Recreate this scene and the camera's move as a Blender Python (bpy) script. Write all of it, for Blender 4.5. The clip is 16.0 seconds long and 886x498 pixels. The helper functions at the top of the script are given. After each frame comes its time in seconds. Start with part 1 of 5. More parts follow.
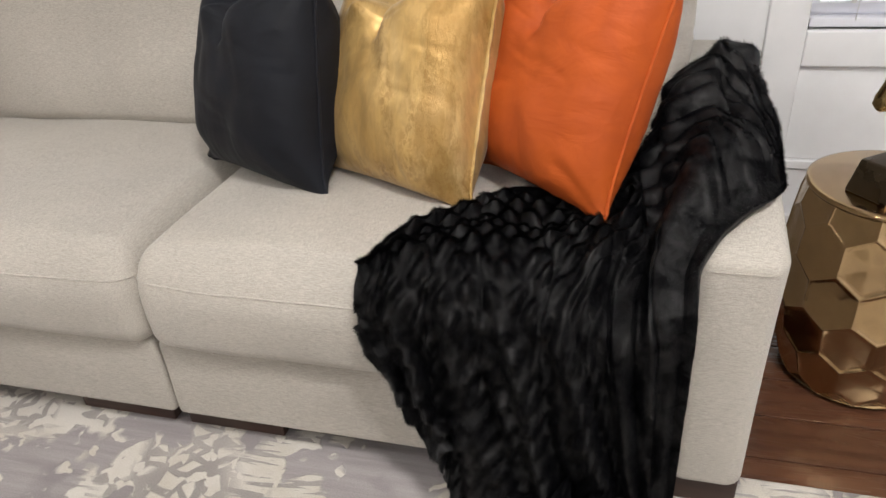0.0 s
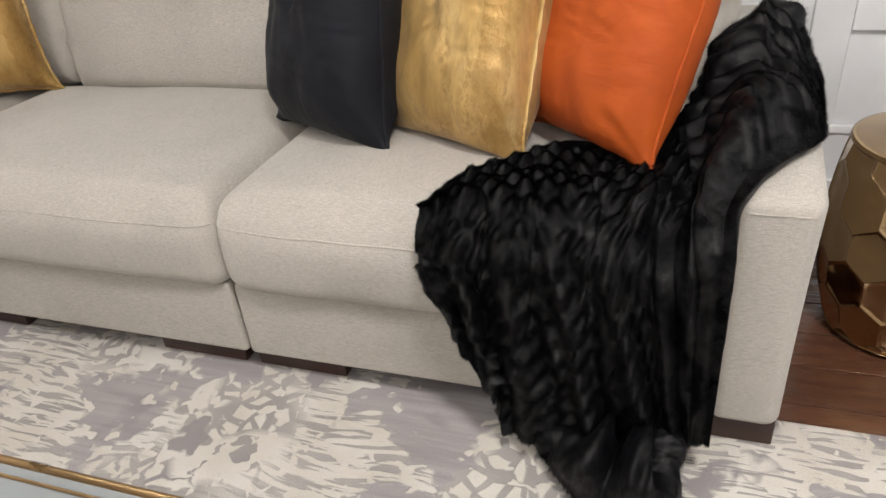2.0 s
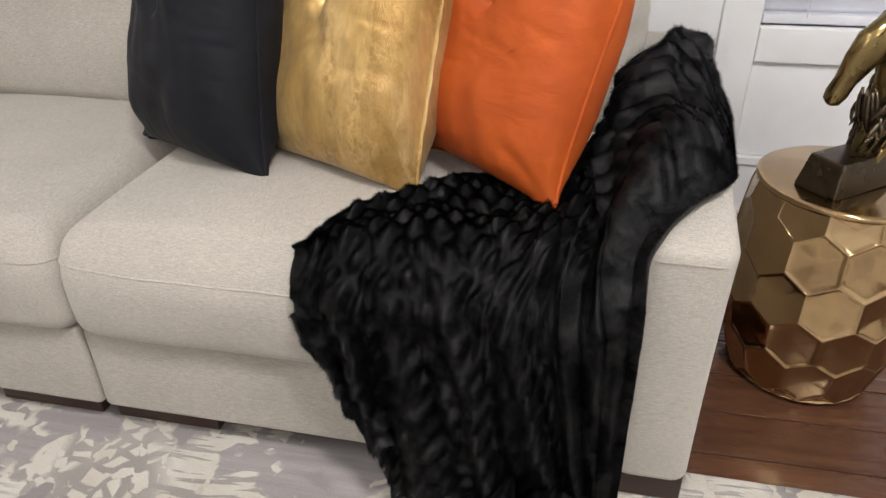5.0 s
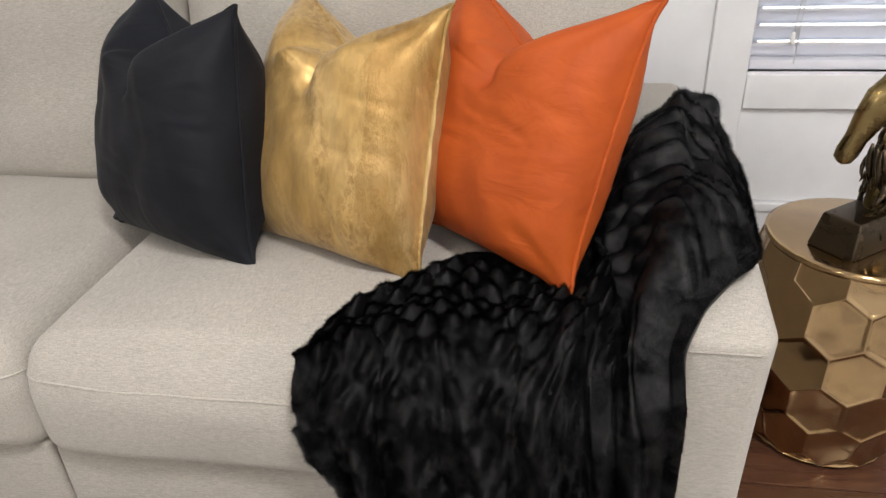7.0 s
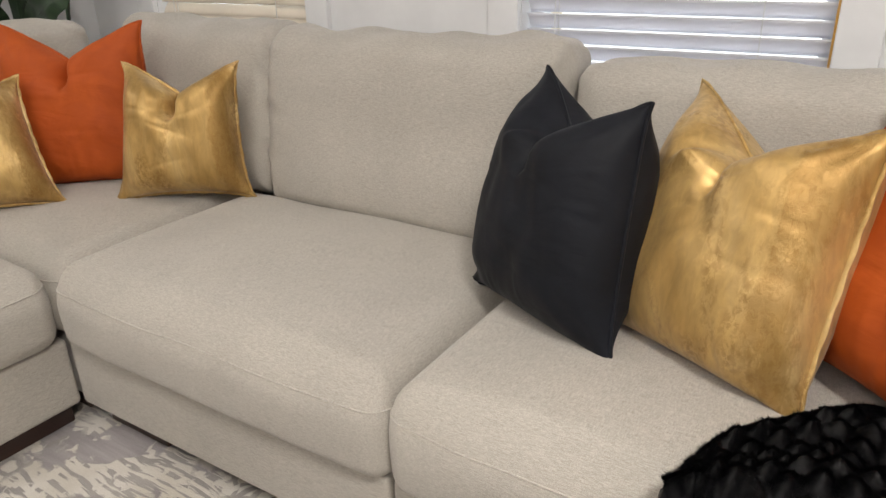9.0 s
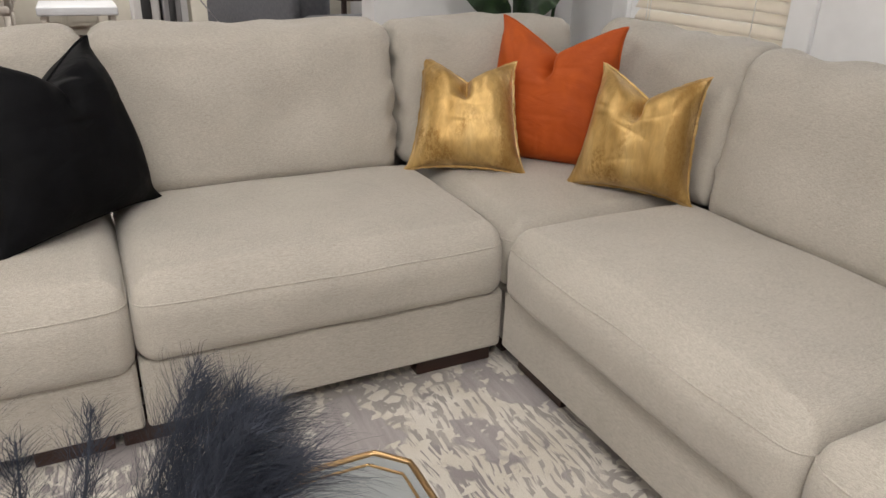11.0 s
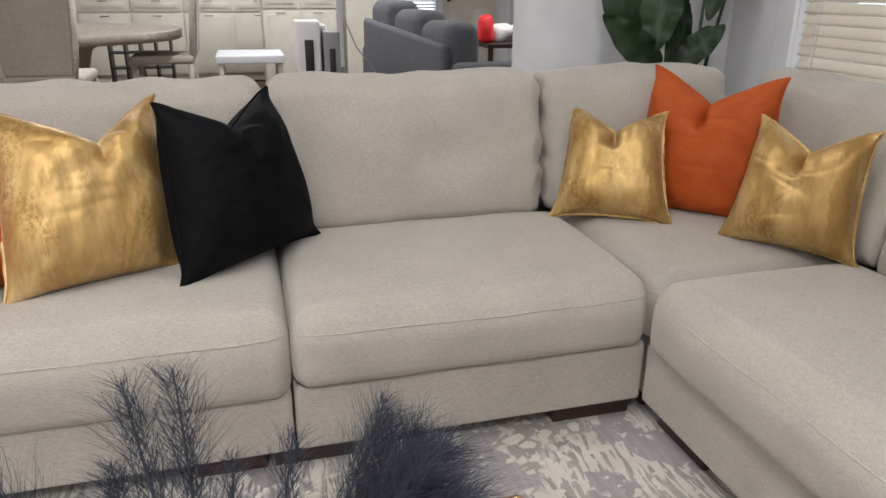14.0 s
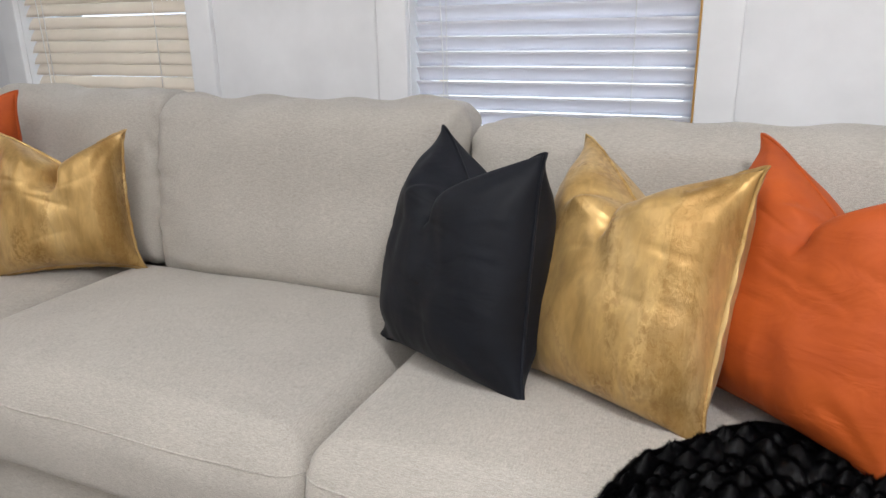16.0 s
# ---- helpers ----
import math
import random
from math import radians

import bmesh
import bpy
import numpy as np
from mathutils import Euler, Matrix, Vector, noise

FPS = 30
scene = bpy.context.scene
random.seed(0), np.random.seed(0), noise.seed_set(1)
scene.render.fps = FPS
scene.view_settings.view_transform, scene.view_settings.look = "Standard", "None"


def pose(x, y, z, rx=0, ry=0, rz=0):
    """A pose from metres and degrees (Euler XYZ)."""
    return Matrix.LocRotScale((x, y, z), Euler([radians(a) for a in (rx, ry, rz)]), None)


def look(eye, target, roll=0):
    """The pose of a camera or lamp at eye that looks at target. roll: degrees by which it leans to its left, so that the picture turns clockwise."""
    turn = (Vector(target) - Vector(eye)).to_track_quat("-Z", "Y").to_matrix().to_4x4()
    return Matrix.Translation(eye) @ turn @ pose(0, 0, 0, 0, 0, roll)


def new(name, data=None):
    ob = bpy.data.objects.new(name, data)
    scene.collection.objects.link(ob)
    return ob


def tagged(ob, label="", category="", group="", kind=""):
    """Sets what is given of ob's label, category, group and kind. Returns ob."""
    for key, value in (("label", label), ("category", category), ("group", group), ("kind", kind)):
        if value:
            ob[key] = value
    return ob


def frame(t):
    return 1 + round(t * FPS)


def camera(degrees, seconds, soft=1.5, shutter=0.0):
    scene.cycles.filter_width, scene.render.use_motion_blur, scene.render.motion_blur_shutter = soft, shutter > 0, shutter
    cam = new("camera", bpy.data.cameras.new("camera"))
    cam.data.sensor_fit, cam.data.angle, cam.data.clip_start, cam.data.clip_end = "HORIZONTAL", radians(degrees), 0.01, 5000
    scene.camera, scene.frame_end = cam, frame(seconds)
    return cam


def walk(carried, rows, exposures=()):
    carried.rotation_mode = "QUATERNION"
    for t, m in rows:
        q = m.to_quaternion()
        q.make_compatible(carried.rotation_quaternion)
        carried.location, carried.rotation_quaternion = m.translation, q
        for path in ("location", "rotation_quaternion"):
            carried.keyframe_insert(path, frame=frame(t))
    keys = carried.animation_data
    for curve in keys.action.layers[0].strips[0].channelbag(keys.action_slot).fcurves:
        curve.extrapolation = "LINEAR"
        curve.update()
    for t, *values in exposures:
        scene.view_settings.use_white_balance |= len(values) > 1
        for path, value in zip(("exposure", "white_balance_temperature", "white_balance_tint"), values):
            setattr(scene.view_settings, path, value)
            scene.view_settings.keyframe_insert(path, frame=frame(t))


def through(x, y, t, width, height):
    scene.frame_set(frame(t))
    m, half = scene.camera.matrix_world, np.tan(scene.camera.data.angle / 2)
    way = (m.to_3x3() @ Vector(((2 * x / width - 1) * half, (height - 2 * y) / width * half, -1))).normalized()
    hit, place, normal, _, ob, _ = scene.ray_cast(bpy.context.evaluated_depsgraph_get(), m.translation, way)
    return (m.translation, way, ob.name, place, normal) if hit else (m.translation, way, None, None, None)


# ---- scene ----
cam = camera(63.9, 16.0)
PATH = [
    (0, (0.761, 0.936, 1.094), (0.268, 2.594, 0.089), -4.0),
    (0.5, (0.756, 0.844, 1.101), (0.211, 2.49, 0.104), -4.8),
    (1, (0.752, 0.817, 1.097), (0.171, 2.442, 0.086), -5.3),
    (1.5, (0.766, 0.826, 1.083), (0.158, 2.429, 0.054), -5.7),
    (2, (0.777, 0.818, 1.083), (0.163, 2.418, 0.052), -5.7),
    (2.5, (0.784, 0.807, 1.084), (0.18, 2.412, 0.055), -6.0),
    (3, (0.789, 0.815, 1.084), (0.227, 2.435, 0.055), -6.0),
    (3.5, (0.779, 0.858, 1.076), (0.298, 2.489, 0.023), -4.9),
    (4, (0.764, 0.917, 1.068), (0.357, 2.557, -0.002), -2.8),
    (4.2, (0.773, 0.93, 1.059), (0.369, 2.584, 0.009), -2.1),
    (6.3, (0.751, 1.045, 1.055), (0.421, 2.74, 0.046), -0.9),
    (6.5, (0.736, 1.055, 1.066), (0.416, 2.755, 0.062), -1.3),
    (7, (0.688, 1.084, 1.099), (0.399, 2.817, 0.144), -2.3),
    (7.5, (0.658, 1.106, 1.12), (0.356, 2.878, 0.244), -2.5),
    (8, (0.61, 1.101, 1.134), (0.162, 2.884, 0.346), -1.9),
    (8.5, (0.563, 1.101, 1.141), (-0.17, 2.796, 0.374), -1.9),
    (9, (0.514, 1.076, 1.149), (-0.487, 2.618, 0.362), -1.5),
    (9.5, (0.491, 1.042, 1.165), (-0.731, 2.402, 0.352), -1.2),
    (10, (0.47, 0.99, 1.18), (-0.93, 2.162, 0.363), -0.5),
    (10.2, (0.456, 0.925, 1.187), (-0.984, 2.049, 0.372), 0.4),
    (12.3, (0.48, 0.81, 1.222), (-1.35, 1.084, 0.464), 1.3),
    (12.5, (0.479, 0.788, 1.225), (-1.356, 1.024, 0.467), 1.5),
    (13, (0.488, 0.773, 1.22), (-1.358, 0.936, 0.467), 1.5),
    (13.5, (0.487, 0.785, 1.224), (-1.358, 1.008, 0.484), 0.9),
    (14, (0.481, 0.812, 1.232), (-1.327, 1.306, 0.533), 0.4),
    (14.5, (0.477, 0.884, 1.228), (-1.205, 1.75, 0.579), -0.4),
    (15, (0.461, 0.933, 1.197), (-0.976, 2.184, 0.59), -0.9),
    (15.5, (0.465, 0.973, 1.166), (-0.635, 2.532, 0.566), -1.1),
    (16, (0.499, 1.032, 1.121), (-0.258, 2.783, 0.521), -1.0),
]
EXPOSURES = [(0.0, 0.11, 6550, 10), (7.0, 0.07, 6500, 10), (8.5, -0.02, 6650, 10), (9.5, 0.0, 6850, 10), (12.5, -0.12, 6550, 10), (14.5, -0.05, 6300, 10), (16.0, 0.02, 6200, 10)]
walk(cam, [(t, look(eye, target, roll)) for t, eye, target, roll in PATH], EXPOSURES)

# ---- world and lamps ----
world = bpy.data.worlds.new("world")
scene.world = world
world.use_nodes = True
wn = world.node_tree.nodes
sky = wn.new("ShaderNodeTexSky")
sky.sky_type, sky.sun_disc = "NISHITA", False
sky.sun_elevation, sky.sun_rotation = radians(35), radians(20)
world.node_tree.links.new(sky.outputs[0], wn["Background"].inputs[0])
wn["Background"].inputs[1].default_value = 0.15


def assumed_ceiling_lamp(x, y, watts, size=0.3, z=2.66, tint=(1.0, 0.968, 0.94)):
    d = bpy.data.lights.new("assumed_ceiling_glow", "AREA")
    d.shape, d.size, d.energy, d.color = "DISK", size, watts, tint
    ob = new("assumed_ceiling_glow", d)
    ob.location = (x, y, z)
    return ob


# unseen ceiling lamps, assumed; their places and watts are tuned to the brightness
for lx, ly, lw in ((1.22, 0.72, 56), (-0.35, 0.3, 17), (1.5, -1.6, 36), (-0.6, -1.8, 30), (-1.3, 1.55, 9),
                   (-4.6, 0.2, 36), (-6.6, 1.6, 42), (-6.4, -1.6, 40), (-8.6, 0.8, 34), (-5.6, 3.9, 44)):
    assumed_ceiling_lamp(lx, ly, lw)


# daylight that reaches the blinds from outside
for wx in (-1.665, -0.04, 1.58):
    d = bpy.data.lights.new("window_daylight", "AREA")
    d.shape, d.size, d.size_y, d.energy, d.color = "RECTANGLE", 0.78, 1.45, 9, (0.80, 0.88, 1.0)
    ob = new("window_daylight", d)
    ob.matrix_world = look((wx, 3.30, 1.35), (wx, 2.0, 1.35))


# ---- materials ----
def material(name, rough=0.6, metal=0.0, sheen=0.0):
    m = bpy.data.materials.new(name)
    m.use_nodes = True
    nt = m.node_tree
    b = nt.nodes["Principled BSDF"]
    b.inputs["Roughness"].default_value = rough
    b.inputs["Metallic"].default_value = metal
    if sheen:
        b.inputs["Sheen Weight"].default_value = sheen
        b.inputs["Sheen Roughness"].default_value = 0.4
    return m, nt, b


def node(nt, kind, **values):
    n = nt.nodes.new(kind)
    for k, v in values.items():
        if k in n.inputs:
            n.inputs[k].default_value = v
    return n


def coords(nt, scale=(1, 1, 1), rot=(0, 0, 0), kind="Object"):
    tc = nt.nodes.new("ShaderNodeTexCoord")
    mp = nt.nodes.new("ShaderNodeMapping")
    mp.inputs["Scale"].default_value = scale
    mp.inputs["Rotation"].default_value = rot
    nt.links.new(tc.outputs[kind], mp.inputs["Vector"])
    return mp.outputs[0]


def noise_tex(nt, vec, scale, detail=3.0, rough=0.55, distort=0.0):
    n = nt.nodes.new("ShaderNodeTexNoise")
    n.inputs["Scale"].default_value, n.inputs["Detail"].default_value = scale, detail
    n.inputs["Roughness"].default_value, n.inputs["Distortion"].default_value = rough, distort
    nt.links.new(vec, n.inputs["Vector"])
    return n.outputs["Fac"]


def ramp(nt, fac, stops):
    r = nt.nodes.new("ShaderNodeValToRGB")
    el = r.color_ramp.elements
    while len(el) < len(stops):
        el.new(0.5)
    for e, (p, c) in zip(el, stops):
        e.position, e.color = p, (*c, 1) if len(c) == 3 else c
    nt.links.new(fac, r.inputs[0])
    return r.outputs[0]


def grey(v):
    return (v, v, v)


def mix(nt, fac, a, b, how="MIX"):
    n = nt.nodes.new("ShaderNodeMixRGB")
    n.blend_type = how
    for sock, v in zip((n.inputs[0], n.inputs[1], n.inputs[2]), (fac, a, b)):
        if isinstance(v, (int, float)):
            sock.default_value = v
        elif isinstance(v, tuple):
            sock.default_value = (*v, 1)
        else:
            nt.links.new(v, sock)
    return n.outputs[0]


def math_node(nt, op, a, b=0.0):
    n = nt.nodes.new("ShaderNodeMath")
    n.operation = op
    for sock, v in zip(n.inputs, (a, b)):
        if isinstance(v, (int, float)):
            sock.default_value = v
        else:
            nt.links.new(v, sock)
    return n.outputs[0]


def bump(nt, bsdf, height, strength, distance=0.002):
    n = nt.nodes.new("ShaderNodeBump")
    n.inputs["Strength"].default_value, n.inputs["Distance"].default_value = strength, distance
    nt.links.new(height, n.inputs["Height"])
    nt.links.new(n.outputs[0], bsdf.inputs["Normal"])
    return n


def fabric_sofa():
    m, nt, b = material("heathered_linen", 0.92, sheen=0.25)
    v = coords(nt)
    warp = noise_tex(nt, coords(nt, (90, 800, 800)), 1, 2)
    weft = noise_tex(nt, coords(nt, (800, 90, 800)), 1, 2)
    thread = math_node(nt, "ADD", math_node(nt, "MULTIPLY", warp, 0.5), math_node(nt, "MULTIPLY", weft, 0.5))
    fine = noise_tex(nt, v, 800, 2)
    c1 = ramp(nt, thread, [(0.36, (0.310, 0.281, 0.240)), (0.50, (0.430, 0.398, 0.346)), (0.64, (0.552, 0.519, 0.459))])
    broad = ramp(nt, noise_tex(nt, v, 5, 4), [(0.3, grey(0.90)), (0.7, grey(1.04))])
    slub = ramp(nt, noise_tex(nt, coords(nt, (260, 110, 260)), 1, 3, 0.7), [(0.34, grey(0.94)), (0.66, grey(1.06))])
    c2 = mix(nt, 1.0, mix(nt, 1.0, c1, broad, "MULTIPLY"), slub, "MULTIPLY")
    nt.links.new(mix(nt, 0.20, c2, ramp(nt, fine, [(0.3, (0.32, 0.295, 0.265)), (0.7, (0.58, 0.55, 0.51))])), b.inputs["Base Color"])
    crease = noise_tex(nt, coords(nt, (5, 9, 7), (0.2, 0.1, 0.5)), 1, 3, 0.5, 1.0)
    bump(nt, b, math_node(nt, "ADD", math_node(nt, "ADD", thread, fine), math_node(nt, "MULTIPLY", crease, 3.0)), 0.75, 0.0014)
    return m


def velvet(name, dark, light, rough=0.75, sheen=0.6, wrinkle=0.5, shine=0.4):
    m, nt, b = material(name, rough, sheen=sheen)
    v = coords(nt)
    b.inputs["Specular IOR Level"].default_value = shine
    n = noise_tex(nt, v, 9, 4, 0.6, 0.6)
    nt.links.new(ramp(nt, n, [(0.3, dark), (0.7, light)]), b.inputs["Base Color"])
    b.inputs["Sheen Tint"].default_value = (*[min(1, c * 2.5 + 0.05) for c in light], 1)
    fold = noise_tex(nt, coords(nt, (10, 10, 22), (0.3, 0.5, 0.9)), 1, 3, 0.5, 1.2)
    bump(nt, b, math_node(nt, "ADD", fold, math_node(nt, "MULTIPLY", noise_tex(nt, v, 600, 1), 0.02)), wrinkle, 0.012)
    return m


def crushed_gold():
    m, nt, b = material("gold_crushed_velvet", 0.45, metal=0.48, sheen=0.12)
    v = coords(nt)
    big = noise_tex(nt, coords(nt, (5, 5, 3)), 1, 3, 0.55, 0.8)
    nap = noise_tex(nt, coords(nt, (60, 60, 16), (0.1, 0.2, 0.3)), 1, 4, 0.6, 0.6)
    crush = noise_tex(nt, coords(nt, (95, 95, 60)), 1, 5, 0.72, 0.5)
    where = ramp(nt, noise_tex(nt, coords(nt, (7, 7, 2.4), (0.2, 0.1, 0.4)), 1, 4, 0.65, 0.6), [(0.49, grey(0.0)), (0.60, grey(1.0))])
    # the nap is rubbed the wrong way in ragged patches along one seam
    rub = nt.nodes.new("ShaderNodeAttribute")
    rub.attribute_name = "rubbed"
    patchy = noise_tex(nt, coords(nt, (24, 24, 9), (0.1, 0.3, 0.2)), 1, 4, 0.65, 0.6)
    rub = ramp(nt, math_node(nt, "MULTIPLY", rub.outputs["Fac"], patchy), [(0.30, grey(0.0)), (0.42, grey(1.0))])
    where = math_node(nt, "MAXIMUM", where, rub)
    fleck = math_node(nt, "MAXIMUM", ramp(nt, crush, [(0.46, grey(1.0)), (0.53, grey(0.0))]), math_node(nt, "MULTIPLY", rub, 0.75))
    base = ramp(nt, big, [(0.30, (0.36, 0.210, 0.058)), (0.50, (0.53, 0.345, 0.125)), (0.70, (0.72, 0.52, 0.250))])
    base = mix(nt, 1.0, base, ramp(nt, nap, [(0.35, grey(0.86)), (0.65, grey(1.08))]), "MULTIPLY")
    dark = math_node(nt, "MULTIPLY", math_node(nt, "MULTIPLY", where, fleck), 0.60)
    nt.links.new(mix(nt, dark, base, (0.24, 0.115, 0.018)), b.inputs["Base Color"])
    nt.links.new(ramp(nt, nap, [(0.35, grey(0.50)), (0.65, grey(0.38))]), b.inputs["Roughness"])
    h = math_node(nt, "ADD", math_node(nt, "MULTIPLY", nap, 0.10), math_node(nt, "MULTIPLY", math_node(nt, "ADD", where, 0.12), math_node(nt, "MULTIPLY", crush, 0.24)))
    bump(nt, b, h, 0.5, 0.012)
    return m


def black_fur():
    m, nt, b = material("black_faux_fur", 0.45, sheen=0.03)
    v = coords(nt)
    n = noise_tex(nt, v, 340, 3, 0.7, 0.5)
    nt.links.new(ramp(nt, n, [(0.3, (0.0006, 0.0006, 0.0009)), (0.75, (0.0024, 0.0024, 0.0034))]), b.inputs["Base Color"])
    b.inputs["Sheen Tint"].default_value = (0.15, 0.16, 0.20, 1)
    # brushed pile: gloss comes and goes in soft patches
    nt.links.new(ramp(nt, noise_tex(nt, v, 30, 3, 0.6, 0.6), [(0.34, grey(0.05)), (0.66, grey(0.40))]), b.inputs["Specular IOR Level"])
    strand = noise_tex(nt, coords(nt, (420, 420, 120), (0.2, 0.1, 0.0)), 1, 3, 0.6, 0.8)
    bump(nt, b, strand, 0.45, 0.003)
    return m


def rug_mat():
    m, nt, b = material("abstract_rug_pile", 0.95, sheen=0.2)
    v = coords(nt)

    def shaken(amount, scale):
        add = nt.nodes.new("ShaderNodeVectorMath")
        add.operation = "MULTIPLY_ADD"
        nt.links.new(noise_col(nt, v, scale), add.inputs[0])
        add.inputs[1].default_value = (amount, amount, 0)
        nt.links.new(v, add.inputs[2])
        return add.outputs[0]

    def step(fac, at, soft=0.012):
        return ramp(nt, fac, [(at - soft, grey(0)), (at + soft, grey(1))])

    def cells(vec, scale):
        c = nt.nodes.new("ShaderNodeTexVoronoi")
        c.feature = "DISTANCE_TO_EDGE"
        c.inputs["Scale"].default_value = scale
        nt.links.new(vec, c.inputs["Vector"])
        return c.outputs[0]

    ragged = shaken(0.085, 17)
    field = noise_tex(nt, ragged, 4.0, 3, 0.5, 0.3)
    cluster = step(field, 0.45)
    heart = step(field, 0.64, 0.010)
    # fingers that run out from each cluster, a net of cells, and beads round the rims
    fan = noise_tex(nt, v, 1.6, 1)
    bands = nt.nodes.new("ShaderNodeTexNoise")
    bands.inputs["Scale"].default_value, bands.inputs["Detail"].default_value = 1.0, 2.0
    mp = nt.nodes.new("ShaderNodeMapping")
    mp.inputs["Scale"].default_value, mp.inputs["Rotation"].default_value = (8, 74, 1), (0, 0, 0.55)
    nt.links.new(shaken(0.10, 3.0), mp.inputs["Vector"])
    nt.links.new(mp.outputs[0], bands.inputs["Vector"])
    fingers = step(bands.outputs["Fac"], 0.475, 0.02)
    net = step(cells(shaken(0.05, 9), 23), 0.15, 0.03)
    blot = step(noise_tex(nt, ragged, 16, 2, 0.5, 0.8), 0.46, 0.015)
    inner = mix(nt, step(fan, 0.50, 0.02), mix(nt, step(noise_tex(nt, v, 2.9, 1), 0.52, 0.02), net, blot), fingers)
    beads = math_node(nt, "MULTIPLY", step(noise_tex(nt, shaken(0.03, 30), 26, 1, 0.4, 0.2), 0.60, 0.015), step(field, 0.40))
    white = math_node(nt, "MAXIMUM", math_node(nt, "MULTIPLY", cluster, inner), beads)
    white = math_node(nt, "MULTIPLY", white, math_node(nt, "SUBTRACT", 1.0, heart))
    fibre = noise_tex(nt, coords(nt, (4, 60, 1), (0, 0, 0.25)), 1, 4)
    ground = ramp(nt, fibre, [(0.3, (0.285, 0.260, 0.262)), (0.7, (0.375, 0.350, 0.348))])
    veil = ramp(nt, noise_tex(nt, v, 5, 3), [(0.4, (0.310, 0.288, 0.272)), (0.6, (0.380, 0.354, 0.332))])
    pale = ramp(nt, noise_tex(nt, v, 6, 3), [(0.35, (0.55, 0.515, 0.450)), (0.65, (0.64, 0.61, 0.56))])
    c = mix(nt, cluster, ground, veil)
    c = mix(nt, math_node(nt, "MULTIPLY", math_node(nt, "MAXIMUM", heart, step(noise_tex(nt, ragged, 2.3, 2), 0.60)), 0.7), c, (0.245, 0.222, 0.23))
    c = mix(nt, white, c, pale)
    pile = noise_tex(nt, v, 420, 2)
    nt.links.new(mix(nt, 0.3, c, ramp(nt, pile, [(0.3, grey(0.2)), (0.7, grey(0.8))]), "OVERLAY"), b.inputs["Base Color"])
    bump(nt, b, math_node(nt, "ADD", white, math_node(nt, "MULTIPLY", pile, 0.7)), 0.6, 0.003)
    return m


def noise_col(nt, vec, scale):
    n = nt.nodes.new("ShaderNodeTexNoise")
    n.inputs["Scale"].default_value = scale
    nt.links.new(vec, n.inputs["Vector"])
    return n.outputs["Color"]


def wood(name, dark, light, rough=0.35, along=0, vary=0.25, scale=1.0):
    m, nt, b = material(name, rough)
    s = [26 * scale, 26 * scale, 26 * scale]
    s[along] = 2.2 * scale
    v = coords(nt, tuple(s))
    n = noise_tex(nt, v, 1, 5, 0.6, 1.5)
    col = ramp(nt, n, [(0.28, dark), (0.72, light)])
    info = nt.nodes.new("ShaderNodeObjectInfo")
    tone = ramp(nt, info.outputs["Random"], [(0, grey(1 - vary)), (1, grey(1 + vary))])
    nt.links.new(mix(nt, 1.0, col, tone, "MULTIPLY"), b.inputs["Base Color"])
    nt.links.new(ramp(nt, n, [(0.2, grey(rough * 1.25)), (0.8, grey(rough * 0.8))]), b.inputs["Roughness"])
    bump(nt, b, n, 0.15, 0.001)
    return m


def painted(name, colour, rough=0.5, vary=0.05, scale=6, dent=0.08):
    m, nt, b = material(name, rough)
    v = coords(nt)
    n = noise_tex(nt, v, scale, 4)
    lo = tuple(c * (1 - vary) for c in colour)
    hi = tuple(min(1, c * (1 + vary)) for c in colour)
    nt.links.new(ramp(nt, n, [(0.3, lo), (0.7, hi)]), b.inputs["Base Color"])
    bump(nt, b, noise_tex(nt, v, 240, 2), dent, 0.001)
    return m


def metal(name, colour, rough=0.2, vary=0.3):
    m, nt, b = material(name, rough, metal=1.0)
    v = coords(nt)
    n = noise_tex(nt, v, 14, 4, 0.6, 0.4)
    nt.links.new(ramp(nt, n, [(0.3, tuple(c * 0.86 for c in colour)), (0.7, colour)]), b.inputs["Base Color"])
    nt.links.new(ramp(nt, n, [(0.3, grey(rough * (1 - vary))), (0.7, grey(rough * (1 + vary)))]), b.inputs["Roughness"])
    bump(nt, b, noise_tex(nt, v, 40, 2), 0.04, 0.002)
    return m


def leaf_mat():
    m, nt, b = material("waxy_leaf", 0.5)
    v = coords(nt)
    vein = noise_tex(nt, coords(nt, (8, 60, 8)), 1, 3)
    nt.links.new(ramp(nt, vein, [(0.3, (0.006, 0.020, 0.007)), (0.7, (0.020, 0.052, 0.015))]), b.inputs["Base Color"])
    bump(nt, b, vein, 0.2, 0.002)
    return m


def glass_mat():
    m, nt, b = material("clear_glass", 0.02)
    b.inputs["Transmission Weight"].default_value = 1.0
    b.inputs["IOR"].default_value = 1.45
    b.inputs["Base Color"].default_value = (0.93, 0.97, 0.98, 1)
    return m


